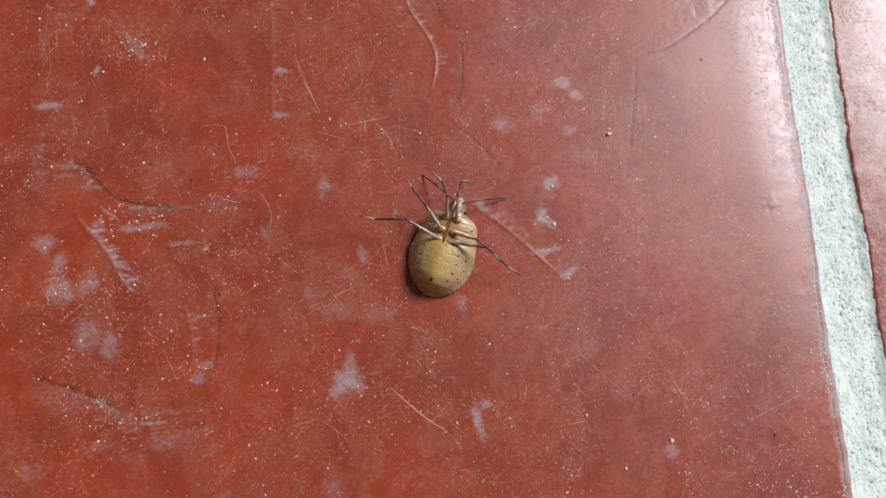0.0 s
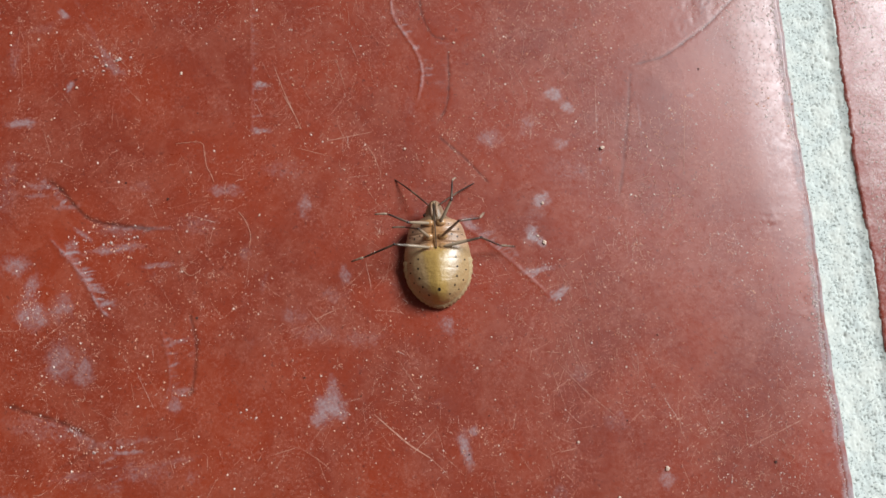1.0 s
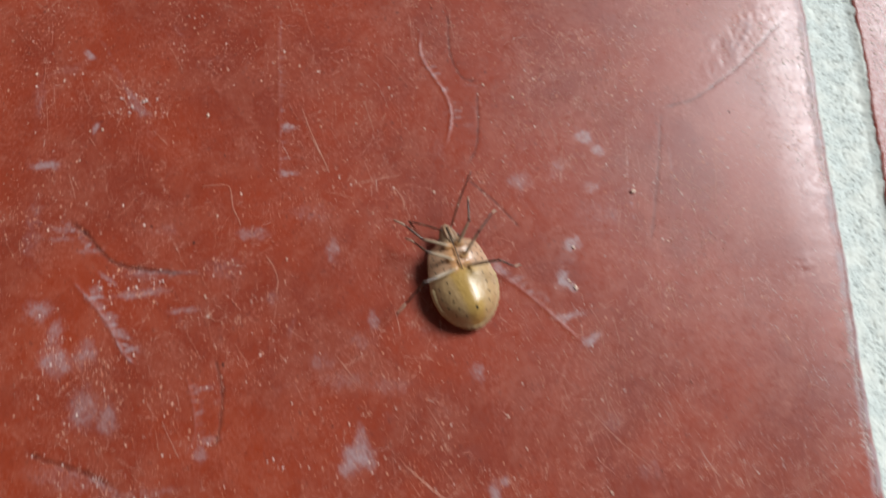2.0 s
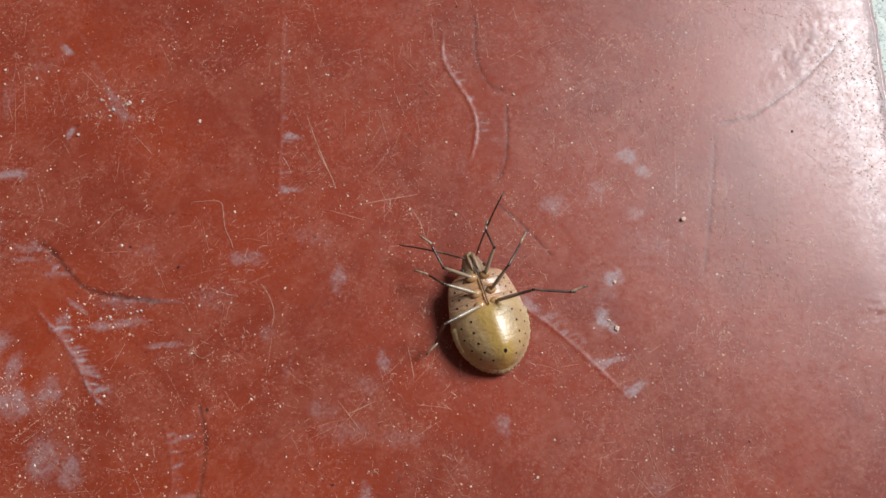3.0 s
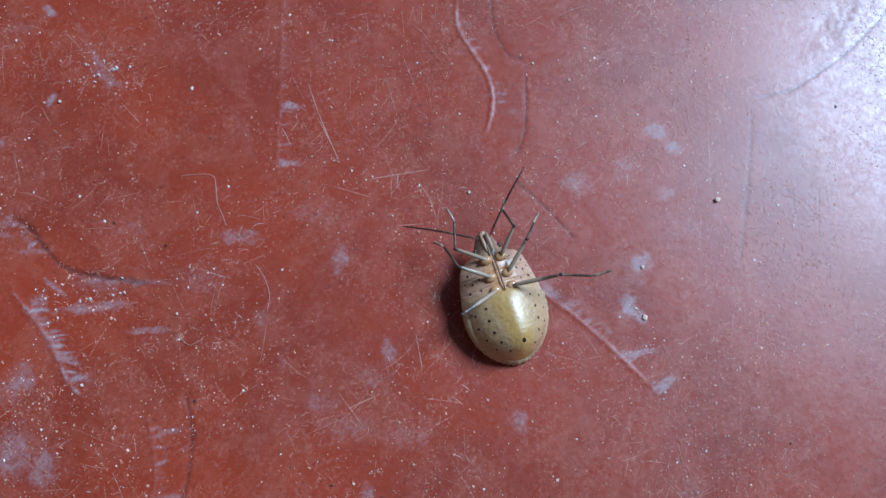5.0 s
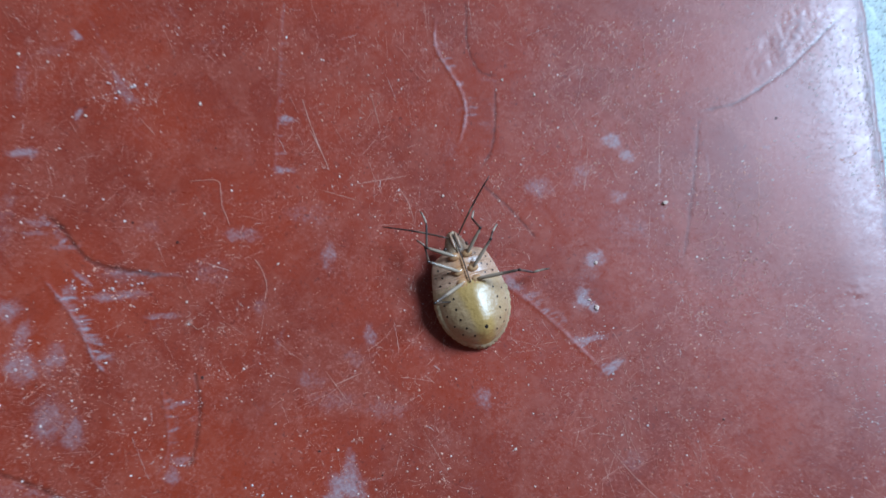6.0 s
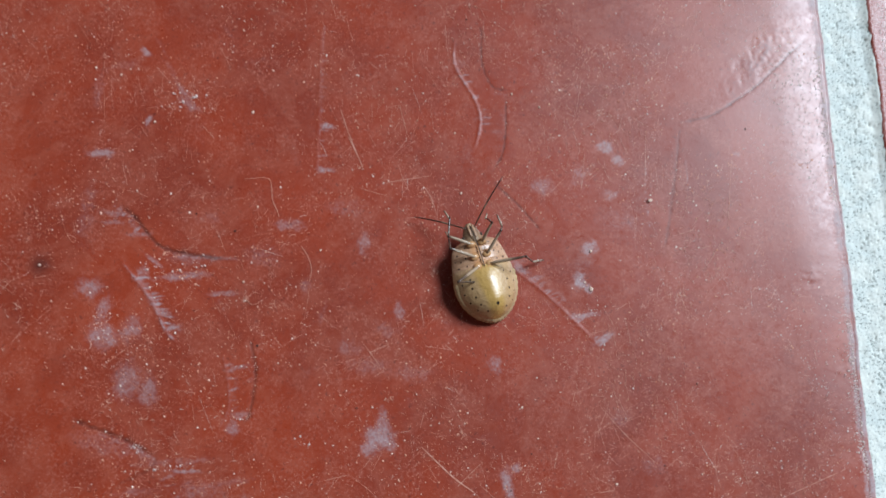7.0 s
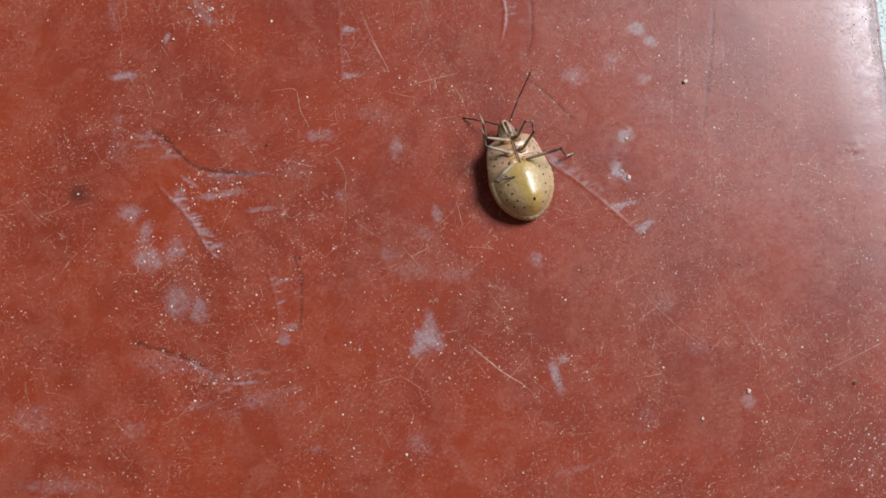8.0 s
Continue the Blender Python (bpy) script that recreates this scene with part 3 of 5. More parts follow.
    chalk(-27.1, 20.0, 1.90, 0.88, -6, 0.55)
    chalk(-40.2, 36.7, 0.76, 3.18, -6, 0.55)
    chalk(-41.4, 21.4, 1.13, 4.40, -6, 0.55)
    chalk(-6.8, 5.6, 1.89, 0.88, -6, 0.55)
    chalk(-11.3, 3.6, 1.89, 1.26, -6, 0.55)
    chalk(-4.2, 0.3, 2.52, 1.13, -7, 0.55)
    chalk(-45.8, 15.4, 0.33, 0.33, -8, 0.6)
    chalk(-31.4, -7.8, 5.24, 0.46, -0, 0.6)
    chalk(-54.6, -9.7, 2.62, 1.96, -8, 0.6)
    chalk(-43.2, -12.6, 1.44, 1.31, -8, 0.6)
    chalk(-10.9, -18.6, 1.97, 1.32, -38, 0.6)
    chalk(6.7, -23.7, 3.30, 0.46, 7, 0.6)
    chalk(-52.9, -17.7, 5.90, 0.92, -8, 0.6)
    chalk(-22.5, -17.5, 1.31, 0.53, -8, 0.6)
    chalk(-28.6, -11.1, 3.28, 1.18, -8, 0.6)
    chalk(30.7, 21.5, 0.16, 2.87, -4, 0.7)
    chalk(-30.3, 13.2, 3.45, 0.50, 2, 0.85)
    chalk(-27.7, 15.3, 3.78, 0.31, -6, 0.85)
    chalk(-33.6, 15.3, 1.63, 0.31, -41, 0.85)
    chalk(-34.8, 14.2, 0.63, 0.75, 24, 0.85)
    chalk(-25.5, 10.8, 2.14, 0.25, -2, 0.85)
    chalk(-41.0, 12.4, 1.62, 1.25, -16, 0.85)
    chalk(-39.4, 6.7, 1.87, 1.62, -6, 0.85)
    chalk(37.3, 24.6, 0.59, 0.33, -6, 0.8)
    chalk(45.5, 22.8, 0.65, 0.26, 14, 0.8)
    chalk(43.9, 21.7, 0.39, 0.26, -6, 0.8)
    chalk(46.8, 21.1, 0.52, 0.20, -6, 0.8)
    chalk(-32.4, 41.6, 2.2, 0.28, -62, 0.5)
    chalk(-31.4, 38.6, 1.9, 0.4, -60, 0.6)
    chalk(-30.2, 36.2, 1.6, 0.5, -52, 0.75)
    chalk(-28.6, 34.0, 1.4, 0.35, -45, 0.6)
    chalk(-28.9, 36.9, 1.5, 0.2, -48, 0.5)
    chalk(-34.2, 32.5, 0.35, 0.8, -15, 1.0)
    chalk(-24.5, 43.6, 1.6, 0.3, -58, 0.5)
    chalk(-25.9, 43.4, 1.3, 0.2, -55, 0.45)
    comb([(-12.6, 43.5), (-13.0, 40.0), (-13.5, 32.0), (-14.2, 24.0)], 0.9, 84, 40, 0.6)
    ridge(0.055, 0.17, [(-25.8, 4.2), (-25.6, 3.0), (-25.3, 1.3), (-25.1, -1.6), (-25.6, -3.2), (-26.6, -5.0)])
    comb([(-25.5, 3.0), (-25.3, 1.2), (-25.1, -1.6), (-25.4, -2.8)], 2.2, 6, 5, 0.85)
    comb([(-35.7, 13.3), (-34.1, 11.0), (-33.1, 9.0), (-31.9, 6.7)], 2.2, -2, 13, 1.25)
    comb([(-37.3, 22.0), (-35.7, 20.5), (-34.1, 18.2)], -2.4, -4, 9, 0.9)
    comb([(-22.4, 2.9), (-22.3, 1.0), (-22.8, -2.6), (-23.5, -4.1)], -1.3, 4, 6, 0.6)
    comb([(-13.3, 39.8), (-13.7, 32.8), (-14.2, 25.1)], 1.8, -6, 8, 0.7)
    comb([(3.5, 37.6), (5.0, 34.2), (6.1, 31.4), (5.9, 29.3)], 1.5, 3, 7, 0.8)
    comb([(9.5, 32.1), (9.0, 29.3), (8.4, 26.5)], -1.6, 0, 5, 0.6)
    comb([(-39.9, -4.0), (-36.9, -5.2), (-33.8, -7.2)], 2, -35, 12, 0.8)
    comb([(-33.0, -8.7), (-32.7, -11.2), (-32.1, -13.0)], 3.2, 8, 6, 0.7)
    comb([(-37.9, 1.6), (-35.4, 1.9), (-33.7, 1.1)], 1.2, 75, 9, 0.6)
    comb([(25.9, 24.0), (25.4, 20.5), (25.4, 15.5)], 0.6, 86, 12, 0.8)
    comb([(8.6, 12.0), (11.3, 9.5), (13.5, 7.3)], 1.5, 14, 12, 0.85)
    comb([(15.0, 5.5), (15.6, 4.9)], 2.4, 14, 4, 1.0)
    comb([(17.3, 2.9), (18.0, 2.0)], 2.2, 26, 5, 1.1)
    crumbs(-30.3, 13.0, 4.5, 1.0, 90)
    crumbs(-32.6, 15.7, 2.6, 0.9, 50)
    crumbs(-39.5, 8.9, 1.2, 2.3, 60)
    crumbs(-36.1, 7.2, 1.4, 2.2, 50)
    crumbs(-29.2, 34.0, 3.2, 1.4, 60)
    crumbs(-31.6, 36.9, 2.6, 1.3, 35)
    crumbs(-16.9, -6.6, 0.9, 0.6, 22)
    crumbs(16.3, 9.4, 1.0, 1.0, 26)
    crumbs(27.4, -18.5, 1.4, 1.3, 26)
    crumbs(-2.0, 22.4, 0.9, 0.6, 12)
    crumbs(-0.8, 20.8, 0.8, 0.8, 12)
    crumbs(8.6, 22.8, 1.2, 0.8, 26)
    crumbs(34.2, -19.3, 1.4, 0.5, 22)
    crumbs(36.1, -20.1, 0.9, 0.5, 14)
    crumbs(-9.5, 25.5, 1.3, 0.8, 26)
    crumbs(-15.4, 4.4, 0.6, 0.5, 20)
    crumbs(-18.1, 2.5, 0.8, 0.8, 14)
    crumbs(-21.4, 16.1, 2.6, 1.3, 40)
    crumbs(-18.0, 27.8, 3.9, 1.9, 40)
    crumbs(-14.4, 36.4, 3.9, 3.2, 40)
    crumbs(-34.7, -7.9, 3.2, 0.9, 50)
    crumbs(-36.7, -10.1, 3.9, 1.3, 40)
    crumbs(-37.2, 3.9, 3.9, 3.9, 60)
    crumbs(-0.2, 33.5, 0.6, 0.5, 10)
    crumbs(9.7, -13.6, 0.5, 0.4, 10)
    crumbs(8.3, -4.3, 0.6, 0.5, 10)
    crumbs(-31.7, 33.9, 0.6, 0.4, 10)
    crumbs(17.3, 13.8, 0.9, 0.5, 16)
    crumbs(37.2, 24.6, 0.9, 0.5, 20)
    crumbs(45.5, 22.7, 1.3, 0.5, 24)
    crumbs(45.3, 12.6, 1.9, 3.9, 40)
    crumbs(45.7, -11.0, 1.7, 7.7, 60)
    crumbs(46.9, 6.4, 1.5, 6.5, 50)
    crumbs(48.7, 21.2, 1.3, 7.7, 50)
    crumbs(42.2, 10.2, 2.6, 3.9, 30)
    crumbs(-15.7, -10.1, 3.9, 3.2, 30)
    crumbs(-28.4, -3.2, 3.9, 3.9, 40)
    crumbs(-4.8, 19.7, 3.9, 3.2, 30)
    crumbs(12.1, 29.6, 3.2, 3.9, 30)
    crumbs(14.6, 17.8, 3.9, 1.3, 30)
    crumbs(31.2, 30.0, 5.2, 3.9, 40)
    crumbs(18.4, -2.2, 7.7, 3.9, 40)
    crumbs(2.6, -6.7, 7.7, 3.9, 40)
    crumbs(45.2, 38.3, 4.5, 1.4, 90)
    crumbs(40.7, 32.4, 2.6, 0.9, 30)
    crumbs(30.7, 21.1, 0.6, 3.2, 24)
    chips(-30.0, 14.2, 3.6, 0.9, 44, 0.04)
    chips(-34.4, 14.4, 1.0, 0.8, 22, 0.05)
    chips(-39.3, 8.4, 1.1, 2.0, 50, 0.035)
    chips(-35.3, -6.0, 1.9, 0.7, 34, 0.04)
    chips(-31.0, -8.4, 2.0, 0.3, 24, 0.04)
    chalk(17.8, 13.8, 1.05, 0.8, 20, 1.1)
    chalk(16.3, 9.9, 0.9, 1.1, 10, 1.15)
    chalk(17.2, 8.9, 0.6, 0.5, 0, 1.1)
    chips(17.8, 13.8, 1.0, 0.8, 20, 0.035)
    chips(16.4, 9.7, 0.9, 0.9, 20, 0.035)
    chips(17.5, 8.8, 0.3, 0.3, 5, 0.1)
    chalk(9.3, 11.9, 1.5, 0.6, -42, 0.95)
    chalk(11.2, 10.6, 1.2, 0.35, 12, 0.8)
    chips(17.4, 6.1, 1.5, 0.35, 16, 0.04)
    chips(-30.0, 35.0, 2.6, 1.2, 36, 0.045)
    chips(-17.2, -6.4, 0.8, 0.7, 16, 0.05)
    chips(-22.3, 2.0, 1.6, 0.3, 14, 0.04)
    chips(-24.3, -3.6, 1.3, 0.25, 12, 0.04)
    scuffs(-30.0, 36.1, 4.5, 2.6, 90)
    scuffs(-38.1, 39.2, 3.9, 3.2, 50)
    scuffs(-33.6, 14.8, 5.8, 2.6, 70)
    scuffs(-37.1, 6.4, 4.5, 4.5, 70)
    scuffs(-10.0, 27.0, 1.6, 2.6, 40)
    scuffs(-33.0, -8.7, 7.1, 2.9, 90)
    scuffs(-6.4, 3.0, 3.9, 2.6, 40)
    scuffs(30.0, 9.5, 10.3, 12.9, 160)
    scuffs(38.2, -12.0, 7.1, 8.4, 120)
    scuffs(11.4, -6.5, 9.7, 5.8, 110)
    scuffs(-2.0, 22.1, 1.9, 1.9, 24)
    scuffs(-17.6, 19.0, 5.2, 2.6, 50)
    scuffs(-23.3, -0.0, 1.9, 4.5, 30)
    scuffs(35.0, 28.2, 7.7, 5.8, 80)
    scuffs(12.9, 31.0, 5.2, 5.8, 60)
    scuffs(-13.7, 37.0, 3.9, 3.9, 40)
    scuffs(27.5, -18.5, 2.6, 1.9, 24)
    scuffs(1.4, 4.7, 5.2, 3.9, 40)
    scuffs(-21.3, 31.5, 5.2, 3.9, 40)

    scratch([(-3.6, -8.0), (-0.4, -11.4), (1.9, -13.3)], 0.15)
    scratch([(1.6, -12.9), (3.6, -15.2)], 0.05)
    scratch([(-0.9, -13.5), (3.2, -10.1)], 0.05)
    scratch([(-11.1, 32.9), (-10.2, 29.6), (-8.7, 25.2)], 0.07)
    scratch([(-6.3, 23.2), (-0.6, 23.8)], 0.07)
    scratch([(-10.4, 29.4), (-9.3, 26.9), (-8.6, 24.9)], 0.08)
    scratch([(-3.9, 33.0), (-3.1, 29.1)], 0.05)
    scratch([(36.7, -4.6), (42.7, -4.7)], 0.05)
    scratch([(36.8, -16.5), (46.9, -13.1)], 0.06)
    scratch([(17.1, -4.6), (19.8, -8.1), (23.1, -11.6)], 0.05)
    scratch([(-9.8, 4.4), (-7.8, 1.3)], 0.05)
    scratch([(-9.0, 3.0), (-6.3, 4.0)], 0.06)
    scratch([(18.4, 25.6), (16.9, 17.5)], 0.05)
    scratch([(26.2, 27.6), (25.3, 20.1)], 0.04)
    scratch([(36.9, 25.9), (34.9, 15.0)], 0.05)
    scratch([(-21.2, 0.9), (-18.3, 2.7)], 0.05)
    scratch([(-14.5, -10.9), (-12.1, -10.5)], 0.05)
    scratch([(14.5, -3.0), (13.8, -5.2)], 0.05)
    scratch([(12.0, -9.1), (11.3, -11.4)], 0.05)
    scratch([(1.9, 1.5), (-0.1, 3.3)], 0.06)
    scratch([(16.1, -14.4), (18.0, -14.2)], 0.05)
    scratch([(29.9, -11.0), (29.9, -13.5), (30.2, -14.8)], 0.04)
    scratch([(37.1, -14.1), (37.1, -16.3)], 0.04)
    scratch([(30.0, -6.4), (31.5, -7.4)], 0.05)
    scratch([(34.1, -7.7), (35.5, -8.8)], 0.05)
    scratch([(-9.4, 22.8), (-5.9, 21.5)], 0.05)
    scratch([(-1.6, 22.7), (-0.7, 21.0), (-0.2, 19.1)], 0.06)
    scratch([(28.2, 14.7), (31.0, 15.4)], 0.04)
    scratch([(12.0, 18.0), (17.9, 18.1)], 0.05)
    scratch([(18.3, 16.0), (21.0, 15.5)], 0.04)
    scratch([(26.9, 7.2), (27.2, 7.8)], 0.05)
    scratch([(14.1, -4.9), (12.7, -9.1)], 0.04)
    scratch([(-23.3, -6.8), (-17.9, -8.0)], 0.05)
    scratch([(19.9, 15.2), (19.1, 14.3)], 0.04)

    grain(-46.6, 15.5, 0.5, PALE_GRAIN)
    grain(17.60, 8.90, 0.70, PALE_GRAIN)
    grain(16.90, 9.70, 0.40, PALE_GRAIN)
    grain(17.95, 13.40, 0.45, PALE_GRAIN)
    grain(25.80, 19.21, 0.75, PALE_GRAIN)
    grain(2.92, 21.42, 0.40, PALE_GRAIN)
    grain(27.66, -17.49, 0.80, PALE_GRAIN)
    grain(18.28, -13.53, 0.40, PALE_GRAIN)
    grain(-21.71, 32.90, 0.50, PALE_GRAIN)
    grain(-40.49, 39.60, 0.45, PALE_GRAIN)
    grain(-37.40, 38.49, 0.40, PALE_GRAIN)
    grain(13.34, 31.83, 0.40, PALE_GRAIN)
    grain(2.70, 29.04, 0.30, PALE_GRAIN)
    grain(-23.20, 12.14, 0.35, PALE_GRAIN)
    grain(-4.16, 19.65, 0.25, PALE_GRAIN)
    grain(8.21, -4.35, 0.40, PALE_GRAIN)
    grain(10.06, 33.70, 0.35, PALE_GRAIN)
    grain(28.21, -13.16, 0.30, PALE_GRAIN)
    grain(21.91, -19.95, 0.50, PALE_GRAIN)
    grain(8.67, 20.51, 0.30, PALE_GRAIN)
    grain(-34.81, 32.24, 0.30, PALE_GRAIN)
    grain(-21.35, 21.06, 0.30, PALE_GRAIN)
    grain(-14.15, 15.40, 0.35, PALE_GRAIN)
    grain(-12.42, -19.48, 0.50, PALE_GRAIN)
    grain(9.47, -24.94, 0.30, PALE_GRAIN)
    grain(-33.39, 32.30, 0.40, PALE_GRAIN)
    grain(-21.78, 4.59, 0.50, DARK_GRAIN)
    grain(-24.11, 18.25, 0.45, DARK_GRAIN)
    grain(-28.56, 20.61, 0.40, DARK_GRAIN)
    grain(39.88, -18.29, 0.55, DARK_GRAIN)
    grain(-10.73, -3.20, 0.40, DARK_GRAIN)
    grain(6.19, -13.48, 0.35, DARK_GRAIN)
    grain(-20.11, 27.96, 0.30, DARK_GRAIN)
    grain(24.05, -11.94, 0.35, DARK_GRAIN)
    grain(8.85, -9.58, 0.30, DARK_GRAIN)
    grain(-4.80, -5.87, 0.30, DARK_GRAIN)
    grain(5.17, 43.84, 0.35, DARK_GRAIN)
    grain(38.80, 27.68, 0.40, DARK_GRAIN)
    grain(28.89, -2.96, 0.35, DARK_GRAIN)

    fibre([(-22.9, 24.6), (-20.1, 24.5), (-19.7, 23.2), (-19.6, 21.8), (-19.1, 20.5), (-18.9, 19.7)])
    fibre([(-16.4, 16.0), (-15.7, 14.8), (-15.3, 13.2), (-15.6, 11.7)])
    fibre([(-23.2, 10.4), (-22.3, 9.4), (-21.3, 9.7)])


def wear():
    """The uncounted rest: hair scratches and dust specks all over the tile."""
    rng = random.Random(7)
    for k in range(15000):
        x, y = rng.uniform(-62 if k < 11500 else 5, 47), rng.uniform(-38, 50)
        turn = rng.choice((rng.gauss(1.75, 0.35), rng.gauss(0.5, 0.5), rng.uniform(0, 3.14)))
        at, line = np.array((x, y)), [np.array((x, y))]
        straight = rng.random() < 0.12
        bend, step = rng.gauss(0, 0.05 if straight else 0.3), rng.uniform(0.3, 0.9) if straight else rng.uniform(0.05, 0.16)
        for _ in range(rng.randint(2, 5)):
            turn += bend + rng.gauss(0, 0.04 if straight else 0.3)
            at = at + step * np.array((math.cos(turn), math.sin(turn)))
            line.append(at)
        if max(p[0] for p in line) < 44.5:
            ribbon(line, rng.uniform(0.018, 0.035) if straight else rng.uniform(0.02, 0.05))
    for _ in range(130):
        # knots of curled scuffs, and crumbs caught among them
        x, y = rng.uniform(-60, 42), rng.uniform(-37, 48)
        lean, spread = rng.uniform(0, 3.14), rng.uniform(0.3, 1.1)
        for _ in range(rng.randint(4, 11)):
            at = np.array((x + rng.gauss(0, spread), y + rng.gauss(0, spread * 0.7)))
            turn, bend, line = lean + rng.gauss(0, 0.6), rng.gauss(0, 0.5), [at]
            for _ in range(4):
                turn += bend
                at = at + rng.uniform(0.06, 0.24) * np.array((math.cos(turn), math.sin(turn)))
                line.append(at)
            ribbon(line, rng.uniform(0.025, 0.05), cuts)
        for _ in range(rng.randint(2, 9)):
            crumb(x + rng.gauss(0, spread * 0.8), y + rng.gauss(0, spread * 0.6), min(0.13, 0.03 + rng.expovariate(28)), rng)
    for _ in range(170):
        # long straight hair scratches
        a, turn, long = np.array((rng.uniform(-60, 40), rng.uniform(-37, 47))), rng.choice((rng.gauss(1.7, 0.2), rng.gauss(2.3, 0.3), rng.uniform(0, 3.14))), rng.uniform(1.2, 5.0)
        b = a + long * np.array((math.cos(turn), math.sin(turn)))
        if b[0] < 44:
            out = np.array((a[1] - b[1], b[0] - a[0])) * rng.gauss(0, 0.025)
            ribbon(flowing([a, (a + b) / 2 + out, b], 5), rng.uniform(0.02, 0.034), cuts)
    for _ in range(22000):
        x, y = rng.uniform(-62, 47), rng.uniform(-38, 50)
        if rng.random() < 0.25:
            x = rng.uniform(15, 48) if rng.random() < 0.7 else 48 - abs(rng.gauss(0, 1.5))
        elif rng.random() < 0.55:
            c = rng.randrange(60)
            a = random.Random(c)
            x, y = a.uniform(-62, 47) + rng.gauss(0, 3.5), a.uniform(-38, 50) + rng.gauss(0, 3.0)
        if not (-63 < x < 46 + y * SL and -38 < y < 49):
            continue
        r = min(0.14, 0.025 + rng.expovariate(44))
        crumb(x, y, r, rng, white if x > rng.uniform(32, 42) else specks)


marks()
rng = random.Random(23)
for _ in range(50):
    # faint rubbed patches, streaked up and down or across
    wide, long = rng.uniform(0.3, 1.2), rng.uniform(1.0, 3.5)
    chalk(rng.uniform(-60, 6) if rng.random() < 0.75 else rng.uniform(0, 46), rng.uniform(-37, 49), wide, long, rng.gauss(8, 8) + rng.choice((0, 0, 90)), rng.uniform(0.25, 0.5))
wear()
# whitish crumbs gather along the tile's edge and on the blistered patch
rng = random.Random(41)
for k in range(3000):
    x, y = rng.choice(((EDGE - 0.7 - abs(rng.gauss(0, 0.8)) * (0.7 + 0.5 * math.sin(k * 0.7)), rng.uniform(-38, 48)),) * 7 + ( (rng.uniform(18, 47), rng.uniform(-38, 48)), (rng.gauss(43.5, 3.2), rng.gauss(36.5, 2.4))))
    x, y = x * CL + y * SL, y * CL - x * SL
    if x * CL - y * SL < EDGE - 0.55:
        crumb(x, y, min(0.16, 0.03 + rng.expovariate(30)), rng, white)


def rounded(gap, radius=0.26):
    """Fall of a rounded tile edge, in mm, at a distance from it."""
    k = np.clip(1 - gap / radius, 0, 1)
    return radius * (1 - np.sqrt(1 - k**2 * 0.96)) * 0.75


def tile_edge(y):
    """Slight waviness of the hand-cut edge."""
    return 0.10 * np.sin(y * 0.21) + 0.06 * np.sin(y * 0.83 + 1) + 0.03 * np.sin(y * 2.3)


# A shallow waviness of the whole glaze, then the rounded edges.
height += 0.035 * np.sin(GX * 0.23 + 0.7 * np.sin(GY * 0.11)) * np.cos(GY * 0.19 + 0.5)
gap_x = np.minimum(GU - tile_x[0], EDGE - GU)
gap_y = np.minimum(GV - tile_y[0], tile_y[-1] - GV)
height += fall(GX, GY) - rounded(np.minimum(gap_x, gap_y))
# the edge is chipped and rubbed pale
rub = np.exp(-((EDGE - GU) / 1.5) ** 4)
chalky = np.maximum(chalky, rub * (1.15 + 0.45 * np.sin(GY * 1.3) * np.sin(GY * 0.47)))
# a thin dark crease runs along the edge, and splits off from it towards the south
inset = 0.42 + 0.4 * np.clip((4 - GV) / 12, 0, 1)
crease = np.exp(-(((EDGE - GU - inset) / 0.075) ** 2))
height -= 0.08 * crease
dark_tint = np.maximum(dark_tint, 0.5 * crease)
chalky *= 1 - 0.9 * crease
edge_cols = np.where(tile_x > EDGE - 2.7)[0]
for i in edge_cols:
    height[:, i] += rub[:, i] * 0.02 * np.array([noise.noise((tile_x[i] * 3.4, y * 3.4, 1)) for y in tile_y])
bent_x = GX + tile_edge(GY) * np.clip((GU - 30) / 17.9, 0, 1)
me = sheet("tile", tile_x * MM, tile_y * MM, height * MM, (("chalk", chalky), ("dark_tint", dark_tint)))
co = np.stack([bent_x, GY, height], -1).astype(np.float32) * np.float32(MM)
me.vertices.foreach_set("co", co.ravel())
tile = part("tile", me, RED, floor, "worn red tile with scratches and chalky stains")
# its sides, down to the bed
rim = [(j, i) for i in range(len(tile_x)) for j in (0,)] + [(j, len(tile_x) - 1) for j in range(1, len(tile_y))]
rim += [(len(tile_y) - 1, i) for i in range(len(tile_x) - 2, -1, -1)] + [(j, 0) for j in range(len(tile_y) - 2, 0, -1)]
top = [Vector(co[j, i]) for j, i in rim]
down = [Vector((p.x, p.y, -0.0026)) for p in top]
count = len(rim)
part("tile_side", facets("tile_side", top + down, [(k, k + count, (k + 1) % count + count, (k + 1) % count) for k in range(count)], True), BED, tile)
ob = part("scratches", facets("scratches", *strips), SCRATCH, tile, "fine pale scratches in the glaze")
tagged(ob, kind="stuff")
ob = part("long_scratches", facets("long_scratches", *cuts), CUT, tile, "long pale scratches in the glaze")
tagged(ob, kind="stuff")
ob = part("white_crumbs", facets("white_crumbs", *white), WHITE_SPECK, tile, "tiny whitish crumbs along the tile edge")
tagged(ob, kind="stuff")
ob = part("dust_specks", facets("dust_specks", *specks), SPECK, tile, "tiny pale dust specks")
tagged(ob, kind="stuff")

